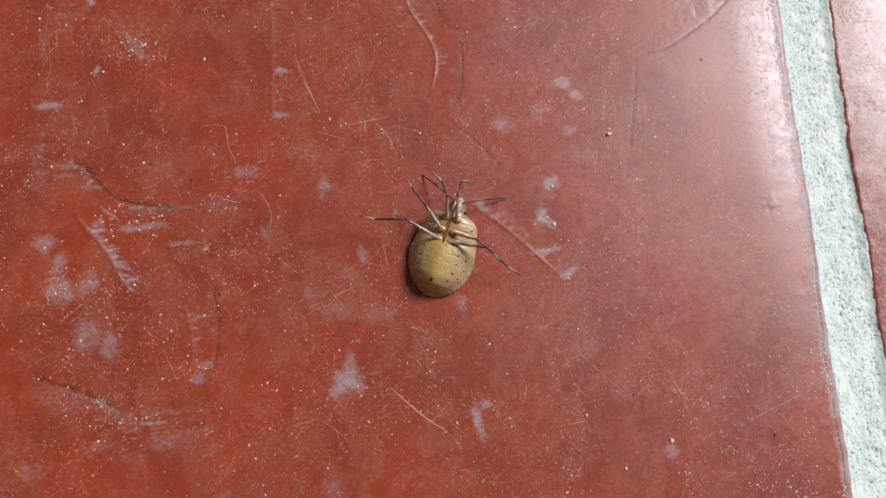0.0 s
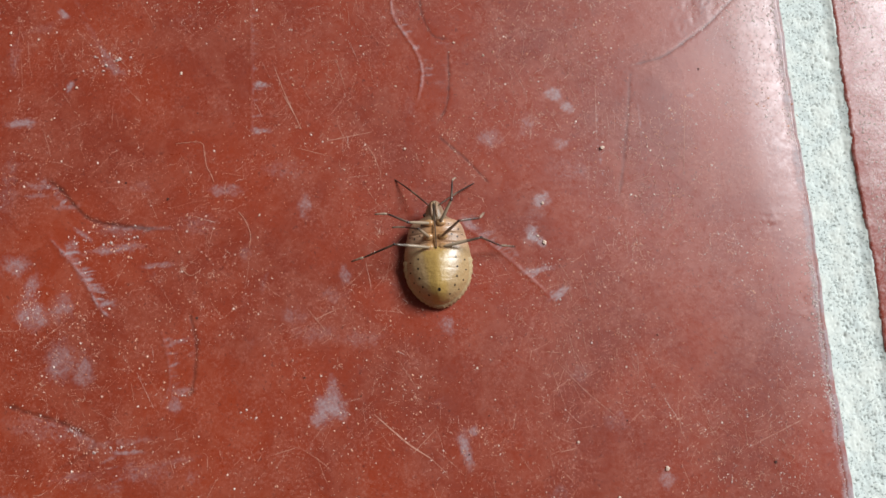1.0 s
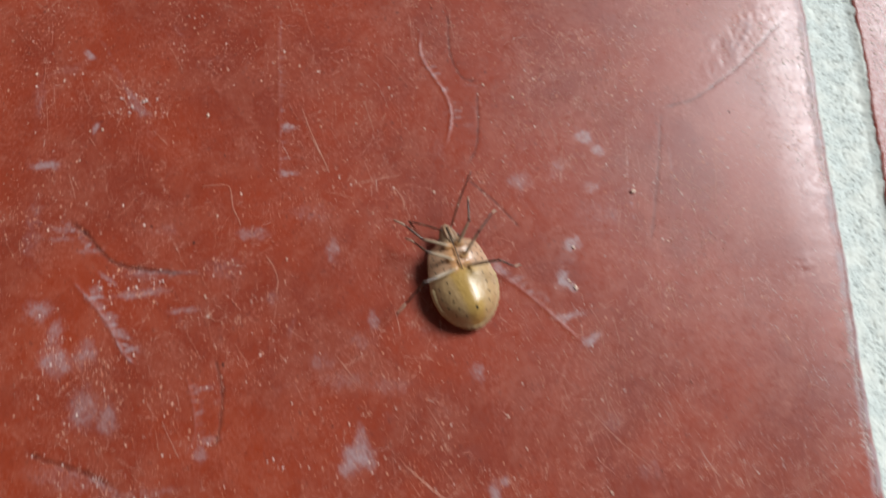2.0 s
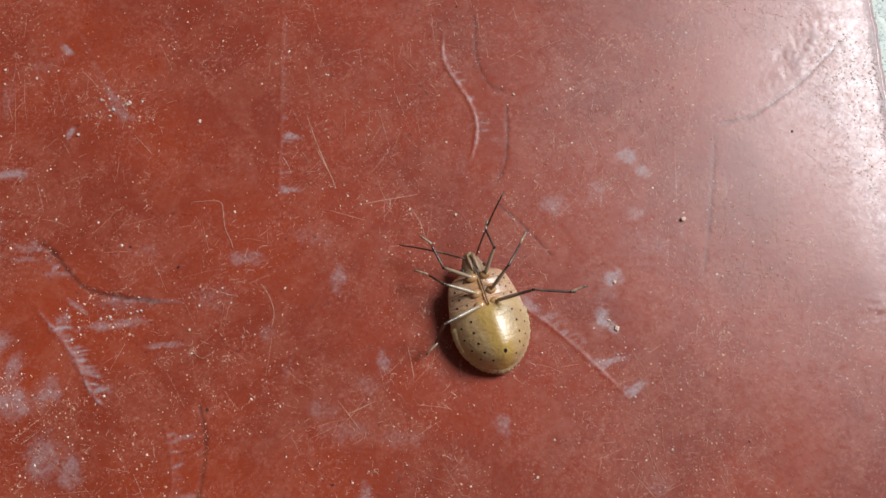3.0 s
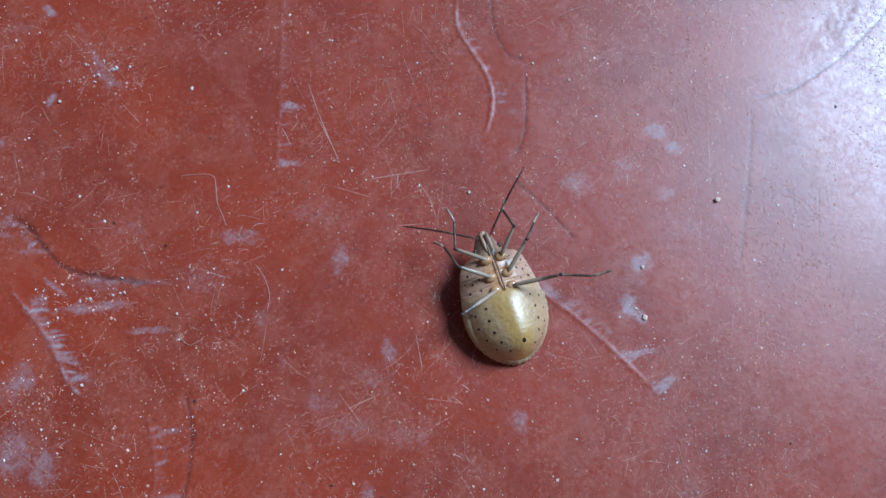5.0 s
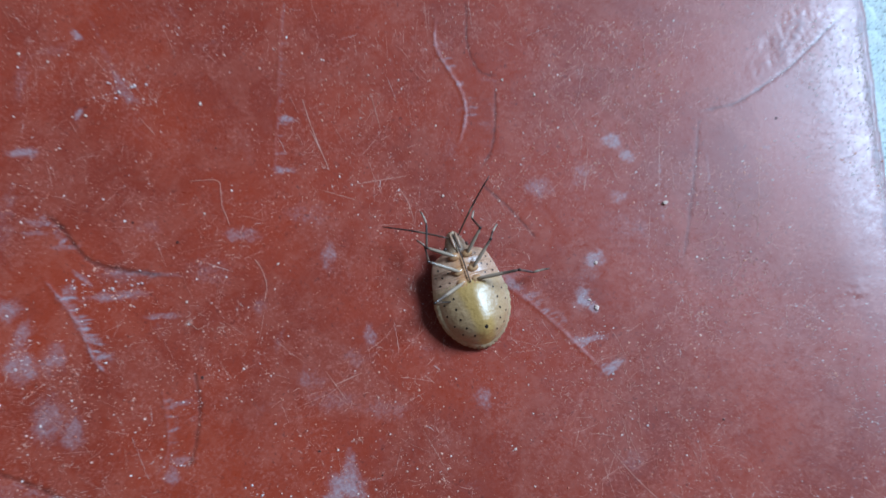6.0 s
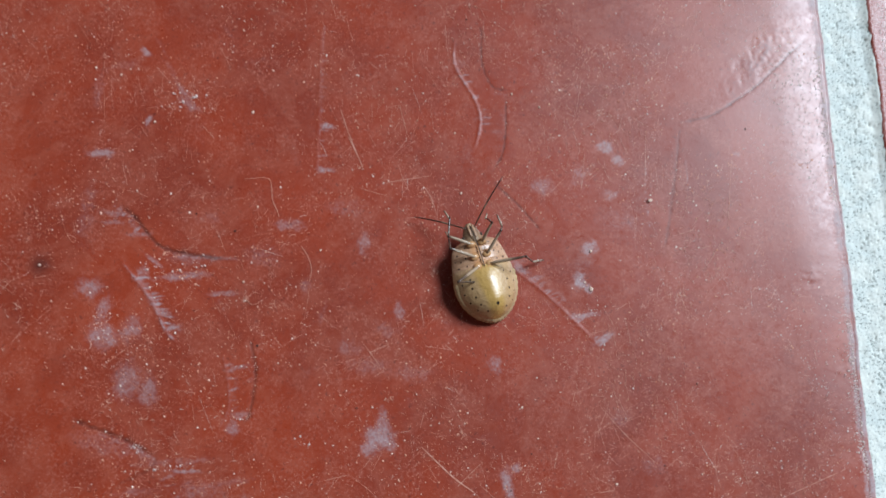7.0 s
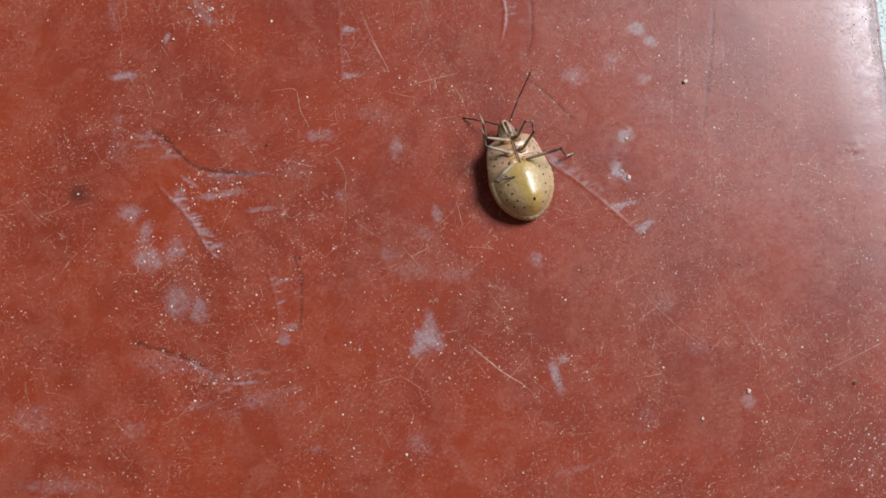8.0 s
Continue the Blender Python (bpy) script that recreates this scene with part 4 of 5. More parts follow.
# ---- the next tile across the joint ----
FAR = EDGE + JOINT
near_x = np.concatenate([np.arange(FAR, FAR + 12, 0.15), np.linspace(FAR + 13, FAR + SIDE, 40)])
near_y = np.concatenate([np.linspace(-110, -42, 24), np.arange(-40, 52, 0.3), np.linspace(54, 90, 14)])
NX, NY = np.meshgrid(near_x, near_y)
rise = -rounded(np.minimum(np.minimum(NX - near_x[0], near_x[-1] - NX), np.minimum(NY - near_y[0], near_y[-1] - NY)), 0.3)
rise -= 0.2 * np.clip(1 - (NX - FAR) / 9, 0, 1) ** 2
rise += 0.01 * np.sin(NX * 0.9 + NY * 0.3) * np.cos(NY * 0.7) * np.clip(FAR + 12 - NX, 0, 1)
shift = -0.35 * np.exp(-(((NY - 18) / 4) ** 2)) + 0.12 * np.sin(NY * 0.4) + 0.04 * np.sin(NY * 1.7) + np.array([0.09 * noise.noise((0, y * 2.1, 4)) + 0.05 * noise.noise((0, y * 5.3, 9)) for y in near_y])[:, None]
me = sheet("tile", near_x * MM, near_y * MM, rise * MM)
co = np.stack([NX + shift * np.clip((FAR + 12 - NX) / 10, 0, 1), NY, rise + 0.02], -1).astype(np.float32) * np.float32(MM)
me.vertices.foreach_set("co", co.ravel())
mate = part("tile", me, RED_PLAIN, floor, "worn red tile with dusty glaze")
mate.rotation_euler.z = -LEAN
edge = [Vector(p) for p in co[:, 0]]
low = [Vector((p.x, p.y, -0.0026)) for p in edge]
part("tile_side", facets("tile_side", edge + low, [(k, k + 1, k + 1 + len(edge), k + len(edge)) for k in range(len(edge) - 1)], True), BED, mate)

near_specks = ([], [])
rng = random.Random(19)
for _ in range(4200):
    x, y, r = FAR + 1.2 + min(14, rng.expovariate(0.35)), rng.uniform(-38, 50), min(0.17, 0.03 + rng.expovariate(30))
    at, k0, z = len(near_specks[0]), rng.uniform(0, 6), 0.02 - 0.2 * max(0, 1 - (x - FAR) / 9) ** 2
    for k in range(5):
        q = r * rng.uniform(0.6, 1.3)
        near_specks[0].append(((x + q * math.cos(k0 + k * 1.257)) * MM, (y + q * math.sin(k0 + k * 1.257)) * MM, (z + 0.01) * MM))
    near_specks[0].append((x * MM, y * MM, (z + 0.02 + r * 0.4) * MM))
    near_specks[1].extend((at + k, at + (k + 1) % 5, at + 5) for k in range(5))
ob = part("dust_specks", facets("dust_specks", *near_specks), WHITE_SPECK, mate, "tiny pale dust specks")
tagged(ob, kind="stuff")

# ---- the cement joint between them ----
joint_x = np.arange(EDGE - 0.5, FAR + 0.55, 0.1)
joint_y = np.arange(-42, 54, 0.13)
JX, JY = np.meshgrid(joint_x, joint_y)
rough_bed = np.array([[noise.noise((x * 0.9, y * 0.9, 0)) * 0.08 + noise.noise((x * 2.6, y * 2.6, 5)) * 0.045 for x in joint_x] for y in joint_y])
dish = -0.78 + 0.1 * np.clip((JX - EDGE - 2.1) / 2, 0, 1) + 0.4 * np.clip((JX - FAR + 1.1) / 1.1, 0, 1) ** 1.5 - 0.03 * np.clip((JX - FAR + 0.65 - 0.25 * np.sin(JY * 0.35)) / 0.35, 0, 1) * np.clip((24 - JY) / 10, 0.25, 1)
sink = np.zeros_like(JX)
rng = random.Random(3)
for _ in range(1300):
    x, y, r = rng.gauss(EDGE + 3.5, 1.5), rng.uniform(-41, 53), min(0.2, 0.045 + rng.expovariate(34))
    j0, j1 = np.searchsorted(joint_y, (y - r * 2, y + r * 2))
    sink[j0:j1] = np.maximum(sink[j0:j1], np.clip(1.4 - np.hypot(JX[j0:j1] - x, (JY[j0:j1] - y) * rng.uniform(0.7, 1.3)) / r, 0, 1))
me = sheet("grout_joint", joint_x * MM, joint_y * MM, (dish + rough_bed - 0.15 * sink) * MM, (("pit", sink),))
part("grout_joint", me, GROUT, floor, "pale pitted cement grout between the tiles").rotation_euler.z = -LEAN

# ---- the rest of the floor's tiles ----
blank = slab("tile", 0, SIDE * MM, 0, SIDE * MM, -0.0026, 0.0, RED_PLAIN, floor, bevel=0.001)
blank_mesh = blank.data
pitch = (SIDE + JOINT) * MM
first = True
for i in range(-8, 6):
    for j in range(-7, 8):
        if j == 0 and i in (-1, 0):
            continue
        u, v = FAR * MM + i * pitch, -110 * MM + j * pitch
        x, y = u * CL + v * SL, v * CL - u * SL
        if u < WEST or u + SIDE * MM > EAST or v < SOUTH or v + SIDE * MM > NORTH:
            continue
        ob = blank if first else new("tile", blank_mesh)
        first = False
        ob.parent = floor
        ob.location, ob.rotation_euler.z = (x, y, 0), -LEAN


# ---- the shield bug, lying on its back ----
# Local space in millimetres, then scaled: x across, y towards the head, z up (the belly side); z = 0 at the body's rim.
WIDTH_Y = (-5.85, -5.6, -5.0, -4.2, -3.1, -1.9, -0.8, 0.4, 1.6, 2.6, 3.1, 3.5, 3.75, 3.95, 4.3, 4.7, 5.1, 5.6, 5.9, 6.0)
WIDTH_X = (0.4, 1.2, 2.12, 2.86, 3.46, 3.76, 3.8, 3.62, 3.36, 3.1, 2.92, 2.62, 2.3, 1.75, 1.22, 1.1, 0.92, 0.68, 0.44, 0.2)


TABLE_Y = np.linspace(-6.4, 6.4, 257)


def eased(ys, values, reach=7):
    """A table of values along the body, with its corners rounded."""
    table = np.interp(TABLE_Y, ys, values)
    for _ in range(3):
        table = np.convolve(np.pad(table, reach // 2, "edge"), np.ones(reach) / reach, "valid")
    return table


WIDTHS = eased(WIDTH_Y, WIDTH_X, 3)
VAULTS = eased((-5.85, -5.5, -5, -4.1, -3.2, -2.2, -1, 0, 0.6, 1.2, 3, 3.9, 5, 6), (0.12, 0.65, 1.4, 2.25, 2.58, 2.5, 2.28, 2.06, 1.84, 1.5, 1.35, 1.0, 0.75, 0.3), 9)


def half_width(y):
    return float(np.interp(y, TABLE_Y, WIDTHS))


def vault(y):
    """Height of the belly's midline over the rim."""
    return float(np.interp(y, TABLE_Y, VAULTS))


def belly_z(x, y):
    u = min(1, abs(x) / max(half_width(y), 0.01))
    keel = 0.24 * max(0.0, 1 - math.sqrt(x * x + 0.004) / 1.6) * min(1, max(0, (1.0 - y) / 1.5)) * min(1, max(0, (y + 5.8) / 1.5))
    return vault(y) * (1 - u**2.3) ** 0.88 + keel * (1 - u)


def shell(name, y0, y1, steps, across, back, bead=0.0, grooves=(), cut=0.012):
    """A closed piece of the body: belly above the rim, back below it."""
    points, faces = [], []
    ring = 2 * across
    for s in range(steps + 1):
        y = y0 + (y1 - y0) * s / steps
        w, tooth = half_width(y), bead * (0.5 + 0.5 * math.cos(y * 2 * math.pi / 0.46))
        for k in range(ring):
            a = math.pi * 2 * k / ring
            x, side = math.cos(a), math.sin(a)
            px = x * (w + tooth * abs(x) ** 14 * min(1, max(0, -1.5 - y)))
            if side >= 0:
                z = belly_z(x * w, y)
                for g in grooves:
                    # sutures bow towards the tail at the sides
                    off = y - (g - 0.10 * px * px / 4)
                    z -= cut * math.exp(-((off / 0.08) ** 2)) * (1 - abs(x) ** 6) * min(1, abs(px) / 1.2)
            else:
                z = -back * (1 - abs(x) ** 2.4) ** 0.8 * min(1, w / 2.2)
            points.append((px * MM, y * MM, z * MM))
        if s:
            b = (s - 1) * ring
            faces += [(b + k, b + (k + 1) % ring, b + ring + (k + 1) % ring, b + ring + k) for k in range(ring)]
    faces += [tuple(range(ring)), tuple(range(steps * ring, (steps + 1) * ring))[::-1]]
    me = facets(name, points, [f[::-1] for f in faces], True)
    return me


def dome(points, faces, x, y, r, lift=0.02):
    """A small flat raised spot on the belly."""
    at, z = len(points), belly_z(x, y)
    for k in range(7):
        a = k * 2 * math.pi / 7
        px, py = x + r * math.cos(a), y + r * math.sin(a) * 1.15
        points.append((px * MM, py * MM, (belly_z(px, py) + 0.004) * MM))
    points.append((x * MM, y * MM, (z + lift) * MM))
    faces += [(at + k, at + (k + 1) % 7, at + 7) for k in range(7)]


def spots(places, parent):
    """Small black spots, each a piece of its own."""
    for x, y, r in places:
        points, faces = [], []
        dome(points, faces, x, y, r * 1.38)
        part("dark_spot", facets("dark_spot", points, faces, True), SPOT, parent)


def segment(name, length, thick, thin, sides=8, bulge=0.0, spines=0, curve=0.0):
    """A leg or antenna joint along local +y."""
    n = 10
    line = [(curve * math.sin(math.pi * k / n) * MM, length * k / n * MM, 0) for k in range(n + 1)]
    radii = [(thick + (thin - thick) * k / n + bulge * math.sin(math.pi * min(1, k / n * 1.2)) ** 2) * MM * (0.55 if k in (0, n) else 1) for k in range(n + 1)]
    me = tube(name, line, radii, sides)
    if spines:
        bm = bmesh.new()
        bm.from_mesh(me)
        rng = random.Random(spines)
        for k in range(spines):
            y, a = length * (0.15 + 0.8 * k / spines), rng.uniform(0, 6.28)
            out = Vector((math.cos(a), 0.5, math.sin(a))).normalized()
            foot = Vector((math.cos(a) * thin * 0.6, y, math.sin(a) * thin * 0.6))
            across = out.cross(Vector((0, 1, 0))).normalized() * 0.015
            tip = foot + out * 0.2
            vs = [bm.verts.new(p * MM) for p in (foot + across, foot - across, foot + Vector((0, 0.03, 0)), tip)]
            for f in ((0, 1, 3), (1, 2, 3), (2, 0, 3)):
                bm.faces.new([vs[q] for q in f])
        bm.to_mesh(me)
        bm.free()
    return me


LEGS = {
    "front": (0.62, 3.55, 1.45, 2.9, 2.4, 1.35),
    "mid": (0.72, 2.05, 1.65, 3.3, 2.6, 1.45),
    "hind": (0.72, 0.9, 1.75, 4.3, 3.9, 1.6),
}


def build_bug():
    bug = tagged(new("shield_bug"), "tan shield bug lying on its back, legs waving", "insect")
    abdomen = part("abdomen", shell("abdomen", -5.85, 0.95, 110, 30, 1.34, 0.09, (-4.6, -3.6, -2.5, -1.4, -0.35), 0.014), BELLY, bug, "waxy tan abdomen with an olive-yellow stripe")
    side = [(2.05, -0.3, 0.075), (2.15, -1.35, 0.08), (2.05, -2.4, 0.08), (1.75, -3.35, 0.075), (1.15, -4.3, 0.07), (3.0, -0.7, 0.065), (3.05, -1.8, 0.065), (2.7, -2.9, 0.065), (2.15, -3.9, 0.06)]
    places = [(s * x, y, r) for x, y, r in side for s in (-1, 1)] + [(0.05, -3.7, 0.14)]
    spots(places, abdomen)
    # flat scalloped margin that runs round the abdomen
    points, faces = [], []
    for k in range(181):
        a = radians(180 + k)
        y = -0.4 + 5.5 * math.sin(a)
        x = math.copysign(half_width(y), math.cos(a)) if abs(math.cos(a)) > 0.08 else 5.0 * math.cos(a)
        tooth = 0.15 * (1 - abs((k / 7.5) % 1 - 0.5) * 2) * min(1.0, max(0.0, (1.0 - y) / 2))
        out = Vector((x * 0.42, y + 0.9, 0)).normalized()
        rim = Vector((x, y, 0.0))
        inner = rim - out * 0.36
        outer = rim + out * (tooth - 0.02)
        points += [(inner.x * MM, inner.y * MM, (belly_z(inner.x, inner.y) + 0.012) * MM), ((rim - out * 0.08).x * MM, (rim - out * 0.08).y * MM, 0.42 * MM), (outer.x * MM, outer.y * MM, 0.12 * MM), (rim.x * MM, rim.y * MM, -0.2 * MM)]
        if k:
            b = len(points) - 8
            faces += [(b + q, b + q + 1, b + q + 5, b + q + 4) for q in range(3)]
    part("margin", facets("margin", points, faces, True), RIM, abdomen, "pale scalloped margin of the abdomen")
    # toothed rim of the abdomen
    for k in range(-8, 9):
        a = radians(270 + k * 6.5)
        x, y = 3.55 * math.cos(a), -0.9 + 4.95 * math.sin(a)
        x = math.copysign(min(abs(x), half_width(y) + 0.03), x)
        bm = bmesh.new()
        bmesh.ops.create_icosphere(bm, subdivisions=1, radius=0.14 * MM)
        for v in bm.verts:
            v.co = Vector((v.co.x, v.co.y * 1.3, v.co.z * 0.9)) + Vector((x, y, 0.05)) * MM
        for f in bm.faces:
            f.smooth = True
        part("rim_tooth", bm, RIM, abdomen)
        if abs(k) < 6:
            bm = bmesh.new()
            bmesh.ops.create_icosphere(bm, subdivisions=1, radius=0.06 * MM)
            for v in bm.verts:
                v.co += Vector((x * 1.0, y * 0.985, 0.16)) * MM
            part("rim_spot", bm, SPOT, abdomen)
    thorax = part("thorax", shell("thorax", 0.55, 3.95, 70, 28, 1.25, 0.0, (1.4, 2.45, 3.3), 0.11), CHEST, bug, "orange-tan thorax with dark punctures")
    side = [(1.9, 3.0, 0.06), (2.5, 2.7, 0.07), (1.75, 2.2, 0.07), (2.35, 1.9, 0.07), (2.75, 1.2, 0.075), (1.85, 1.25, 0.06), (2.9, 2.05, 0.05), (1.5, 3.35, 0.05)]
    spots([(s * x, y, r) for x, y, r in side for s in (-1, 1)], thorax)
    head = part("head", shell("head", 3.8, 6.0, 26, 14, 0.55), BROW, bug, "narrow tan head")
    for s in (-1, 1):
        bm = bmesh.new()
        bmesh.ops.create_uvsphere(bm, u_segments=12, v_segments=8, radius=0.24 * MM)
        for v in bm.verts:
            v.co += Vector((s * 1.08, 4.45, 0.12)) * MM
        for f in bm.faces:
            f.smooth = True
        part("eye", bm, EYE_DARK, head, "dark bulging eye")
    # lobes either side of the beak
    for s in (-1, 1):
        line = [(s * 0.26 * MM, y * MM, (belly_z(0.26, y) + 0.03) * MM) for y in np.linspace(4.2, 5.85, 8)]
        part("cheek_lobe", tube("cheek_lobe", line, [q * MM for q in (0.05, 0.10, 0.14, 0.17, 0.17, 0.15, 0.11, 0.05)], 8), CHEST, head)
    ys = np.linspace(5.7, 0.75, 14)
    line = [(0.0, y * MM, (vault(y) + 0.16 + 0.12 * math.sin((5.7 - y) * 0.6)) * MM) for y in ys]
    part("beak", tube("beak", line, [q * MM for q in np.linspace(0.085, 0.06, 14)], 8), BEAK, bug, "thin dark beak folded along the chest")
    # hip joints and plates of the chest
    for x, y, z, *_ in LEGS.values():
        for s in (-1, 1):
            bm = bmesh.new()
            bmesh.ops.create_uvsphere(bm, u_segments=12, v_segments=8, radius=0.5 * MM)
            for v in bm.verts:
                v.co = Vector((v.co.x * 1.15, v.co.y * 0.85, v.co.z * 0.72)) + Vector((s * x * 1.05, y, z - 0.26)) * MM
            for f in bm.faces:
                f.smooth = True
            part("hip", bm, HIP, bug, "orange-tan hip joint")
    limbs = {}
    for title, (x, y, z, upper, lower, foot) in LEGS.items():
        for s in (-1, 1):
            leg = part(title + "_leg", segment("femur", upper, 0.17, 0.14, 10, 0.035), FEMUR, bug, "tan leg darkening towards the knee")
            shin = part("tibia", segment("tibia", lower, 0.125, 0.10, 8, 0.0, 10), TIBIA, leg, "dark brown spiny lower leg")
            bm = bmesh.new()
            bmesh.ops.create_icosphere(bm, subdivisions=2, radius=0.155 * MM)
            for v in bm.verts:
                v.co = Vector((v.co.x, v.co.y * 1.2 + upper * MM, v.co.z))
            for f in bm.faces:
                f.smooth = True
            part("knee", bm, TIBIA, leg)
            steps = ((0, 0.06), (0.06, 0.12), (0.34, 0.125), (0.4, 0.075), (0.46, 0.11), (0.62, 0.11), (0.67, 0.07), (0.73, 0.11), (0.88, 0.1), (0.94, 0.06), (1.0, 0.03))
            line = [(s * 0.12 * q * q * MM, q * foot * MM, 0.05 * math.sin(q * 3) * MM) for q, _ in steps]
            bm = bmesh.new()
            bm.from_mesh(tube("foot", line, [r * MM for _, r in steps], 8))
            for side in (-1, 1):
                # the two claws
                base, tip = Vector((s * 0.12 + side * 0.03, foot * 0.95, 0.0)), Vector((s * 0.12 + side * 0.13, foot * 1.12, -0.06))
                ring = [bm.verts.new((base + Vector(q)) * MM) for q in ((0.03, 0, 0), (-0.015, 0, 0.026), (-0.015, 0, -0.026))]
                point = bm.verts.new(tip * MM)
                for q in range(3):
                    bm.faces.new((ring[q], ring[(q + 1) % 3], point))
            pad = part("foot", bm, TARSUS, leg, "pale jointed foot with dark claws")
            limbs[title, s] = leg, shin, pad
    for s in (-1, 1):
        base = part("antenna", segment("antenna", 6.6, 0.09, 0.07, 8, 0.02, 0, -0.12 * s), FEELER, bug, "thin dark antenna with pale bands")
        limbs["antenna", s] = (base,)
    return bug, limbs


bug, limbs = build_bug()

# ---- how the bug rocks and its legs wave: seconds, then millimetres and degrees ----
BODY_ROWS = [
    (0, 4.20, 7.15, 1.40, 16.0, -9.7, -26.0),
    (0.06, 4.20, 7.15, 1.40, 16.0, -9.7, -26.0),
    (0.1, 4.75, 7.95, 1.40, 10.0, 8.0, 12.0),
    (0.2, 4.93, 8.62, 1.40, 9.4, 6.0, -1.8),
    (0.5, 5.02, 8.76, 1.40, 9.2, 4.1, -1.5),
    (0.8, 4.85, 8.93, 1.40, 9.1, -2.2, -2.5),
    (1, 5.16, 8.54, 1.40, 9.8, -5.1, -3.1),
    (1.05, 5.16, 8.54, 1.40, 9.8, -5.1, -3.1),
    (1.1, 4.70, 10.30, 1.40, 10.0, 8.0, 14.0),
    (1.2, 4.60, 11.32, 1.40, 9.6, 11.7, 14.6),
    (1.5, 4.65, 11.30, 1.40, 7.0, 7.8, 13.7),
    (2, 4.73, 11.22, 1.40, 5.0, 5.8, 12.5),
    (3.5, 4.83, 11.30, 1.40, 9.6, 4.4, 14.0),
    (4, 4.67, 11.32, 1.40, 9.1, 8.4, 14.8),
    (5.5, 4.76, 11.32, 1.40, 13.6, 5.9, 15.4),
    (6.5, 4.68, 11.31, 1.40, 7.7, 7.2, 14.5),
    (7.5, 4.66, 11.34, 1.40, 9.7, 7.8, 14.0),
    (8, 4.66, 11.25, 1.40, 5.1, 9.3, 10.8),
]
# each leg: seconds, then knee, ankle and toe in the body's space
FRONT_LEG_A = [
    (0, -0.91, 5.81, 3.25, -2.28, 7.23, 1.89, -3.46, 7.84, 2.13),
    (0.05, -0.91, 5.81, 3.25, -2.28, 7.23, 1.89, -3.46, 7.84, 2.13),
    (0.2, -3.47, 3.92, 1.06, -5.32, 5.18, 0.2, -6.66, 5.33, 0.06),
    (0.5, -3.05, 4.9, 2.29, -3.82, 6.48, 0.66, -4.88, 6.66, -0.15),
    (0.8, -3.36, 4.48, 1.62, -5.17, 5.96, 1.1, -6.01, 6.57, 0.23),
    (1, -2.79, 3.76, 3.36, -4.94, 4.8, 3.62, -6.27, 4.95, 3.79),
    (1.2, -3.33, 3.8, 2.45, -4.94, 4.53, 0.82, -5.49, 4.91, -0.35),
    (1.5, -3.36, 3.28, 2.35, -4.8, 3.7, 0.47, -5.92, 3.93, -0.25),
    (2, -3.01, 5.14, 1.01, -4.35, 7.12, 0.94, -5.27, 8.11, 0.86),
    (3.5, -2.87, 5.28, 0.85, -2.86, 7.67, 0.98, -3.43, 8.89, 0.9),
    (4, -2.84, 5.28, 0.77, -2.5, 7.64, 1.1, -2.89, 8.93, 1.1),
    (5.5, -2.84, 5.28, 0.76, -2.05, 7.48, 0.22, -2.17, 8.82, 0.24),
    (6.5, -3.09, 5.06, 1.56, -2.43, 7.34, 1.97, -2.42, 8.42, 1.17),
    (7.5, -2.92, 5.31, 1.28, -1.86, 6.87, -0.2, -1.79, 7.87, -1.11),
    (8, -3.16, 4.44, 2.54, -2.62, 6.22, 1.02, -2.51, 7.47, 0.54),
]
MID_LEG_A = [
    (0, -3.25, 4.13, 2.07, -5.43, 5.53, 1.95, -6.24, 6.08, 0.87),
    (0.05, -3.25, 4.13, 2.07, -5.43, 5.53, 1.95, -6.24, 6.08, 0.87),
    (0.2, -3.99, 1.58, 1.59, -5.83, 0.23, 2.83, -7.2, -0.24, 2.68),
    (0.5, -2.56, 2.63, 4.33, -4.19, 3.04, 2.34, -5.59, 3.41, 2.29),
    (0.8, -3.36, 3.18, 3.27, -5.37, 4.43, 2.18, -6.61, 5.16, 2.33),
    (1, -1.66, 2.96, 4.68, -3.19, 3.25, 2.6, -4.62, 3.44, 2.74),
    (1.2, -3.36, 3.87, 0.87, -4.63, 4.67, -1.25, -4.92, 5.14, -2.59),
    (1.5, -3.71, 3.16, 2.51, -5.34, 3.52, 0.52, -6.4, 3.76, -0.44),
    (2, -3.37, 3.53, 2.94, -3.99, 5.09, 0.96, -4.48, 5.92, -0.12),
    (3.5, -3.51, 3.81, 1.63, -4.56, 5.14, -0.34, -5.78, 5.88, -0.61),
    (4, -3.59, 3.68, 1.81, -4.68, 5.55, 0.37, -5.01, 6.26, -0.85),
    (5.5, -3.37, 3.9, 2.33, -3.29, 5.68, 0.43, -3.56, 6.24, -0.88),
    (6.5, -3.47, 3.76, 2.31, -2.83, 5.3, 0.31, -2.93, 6.24, -0.78),
    (7.5, -3.39, 3.79, 2.5, -2.76, 4.86, 0.21, -2.45, 5.53, -1.04),
    (8, -3.51, 3.55, 2.58, -2.72, 5, 0.58, -2.59, 5.84, -0.59),
]
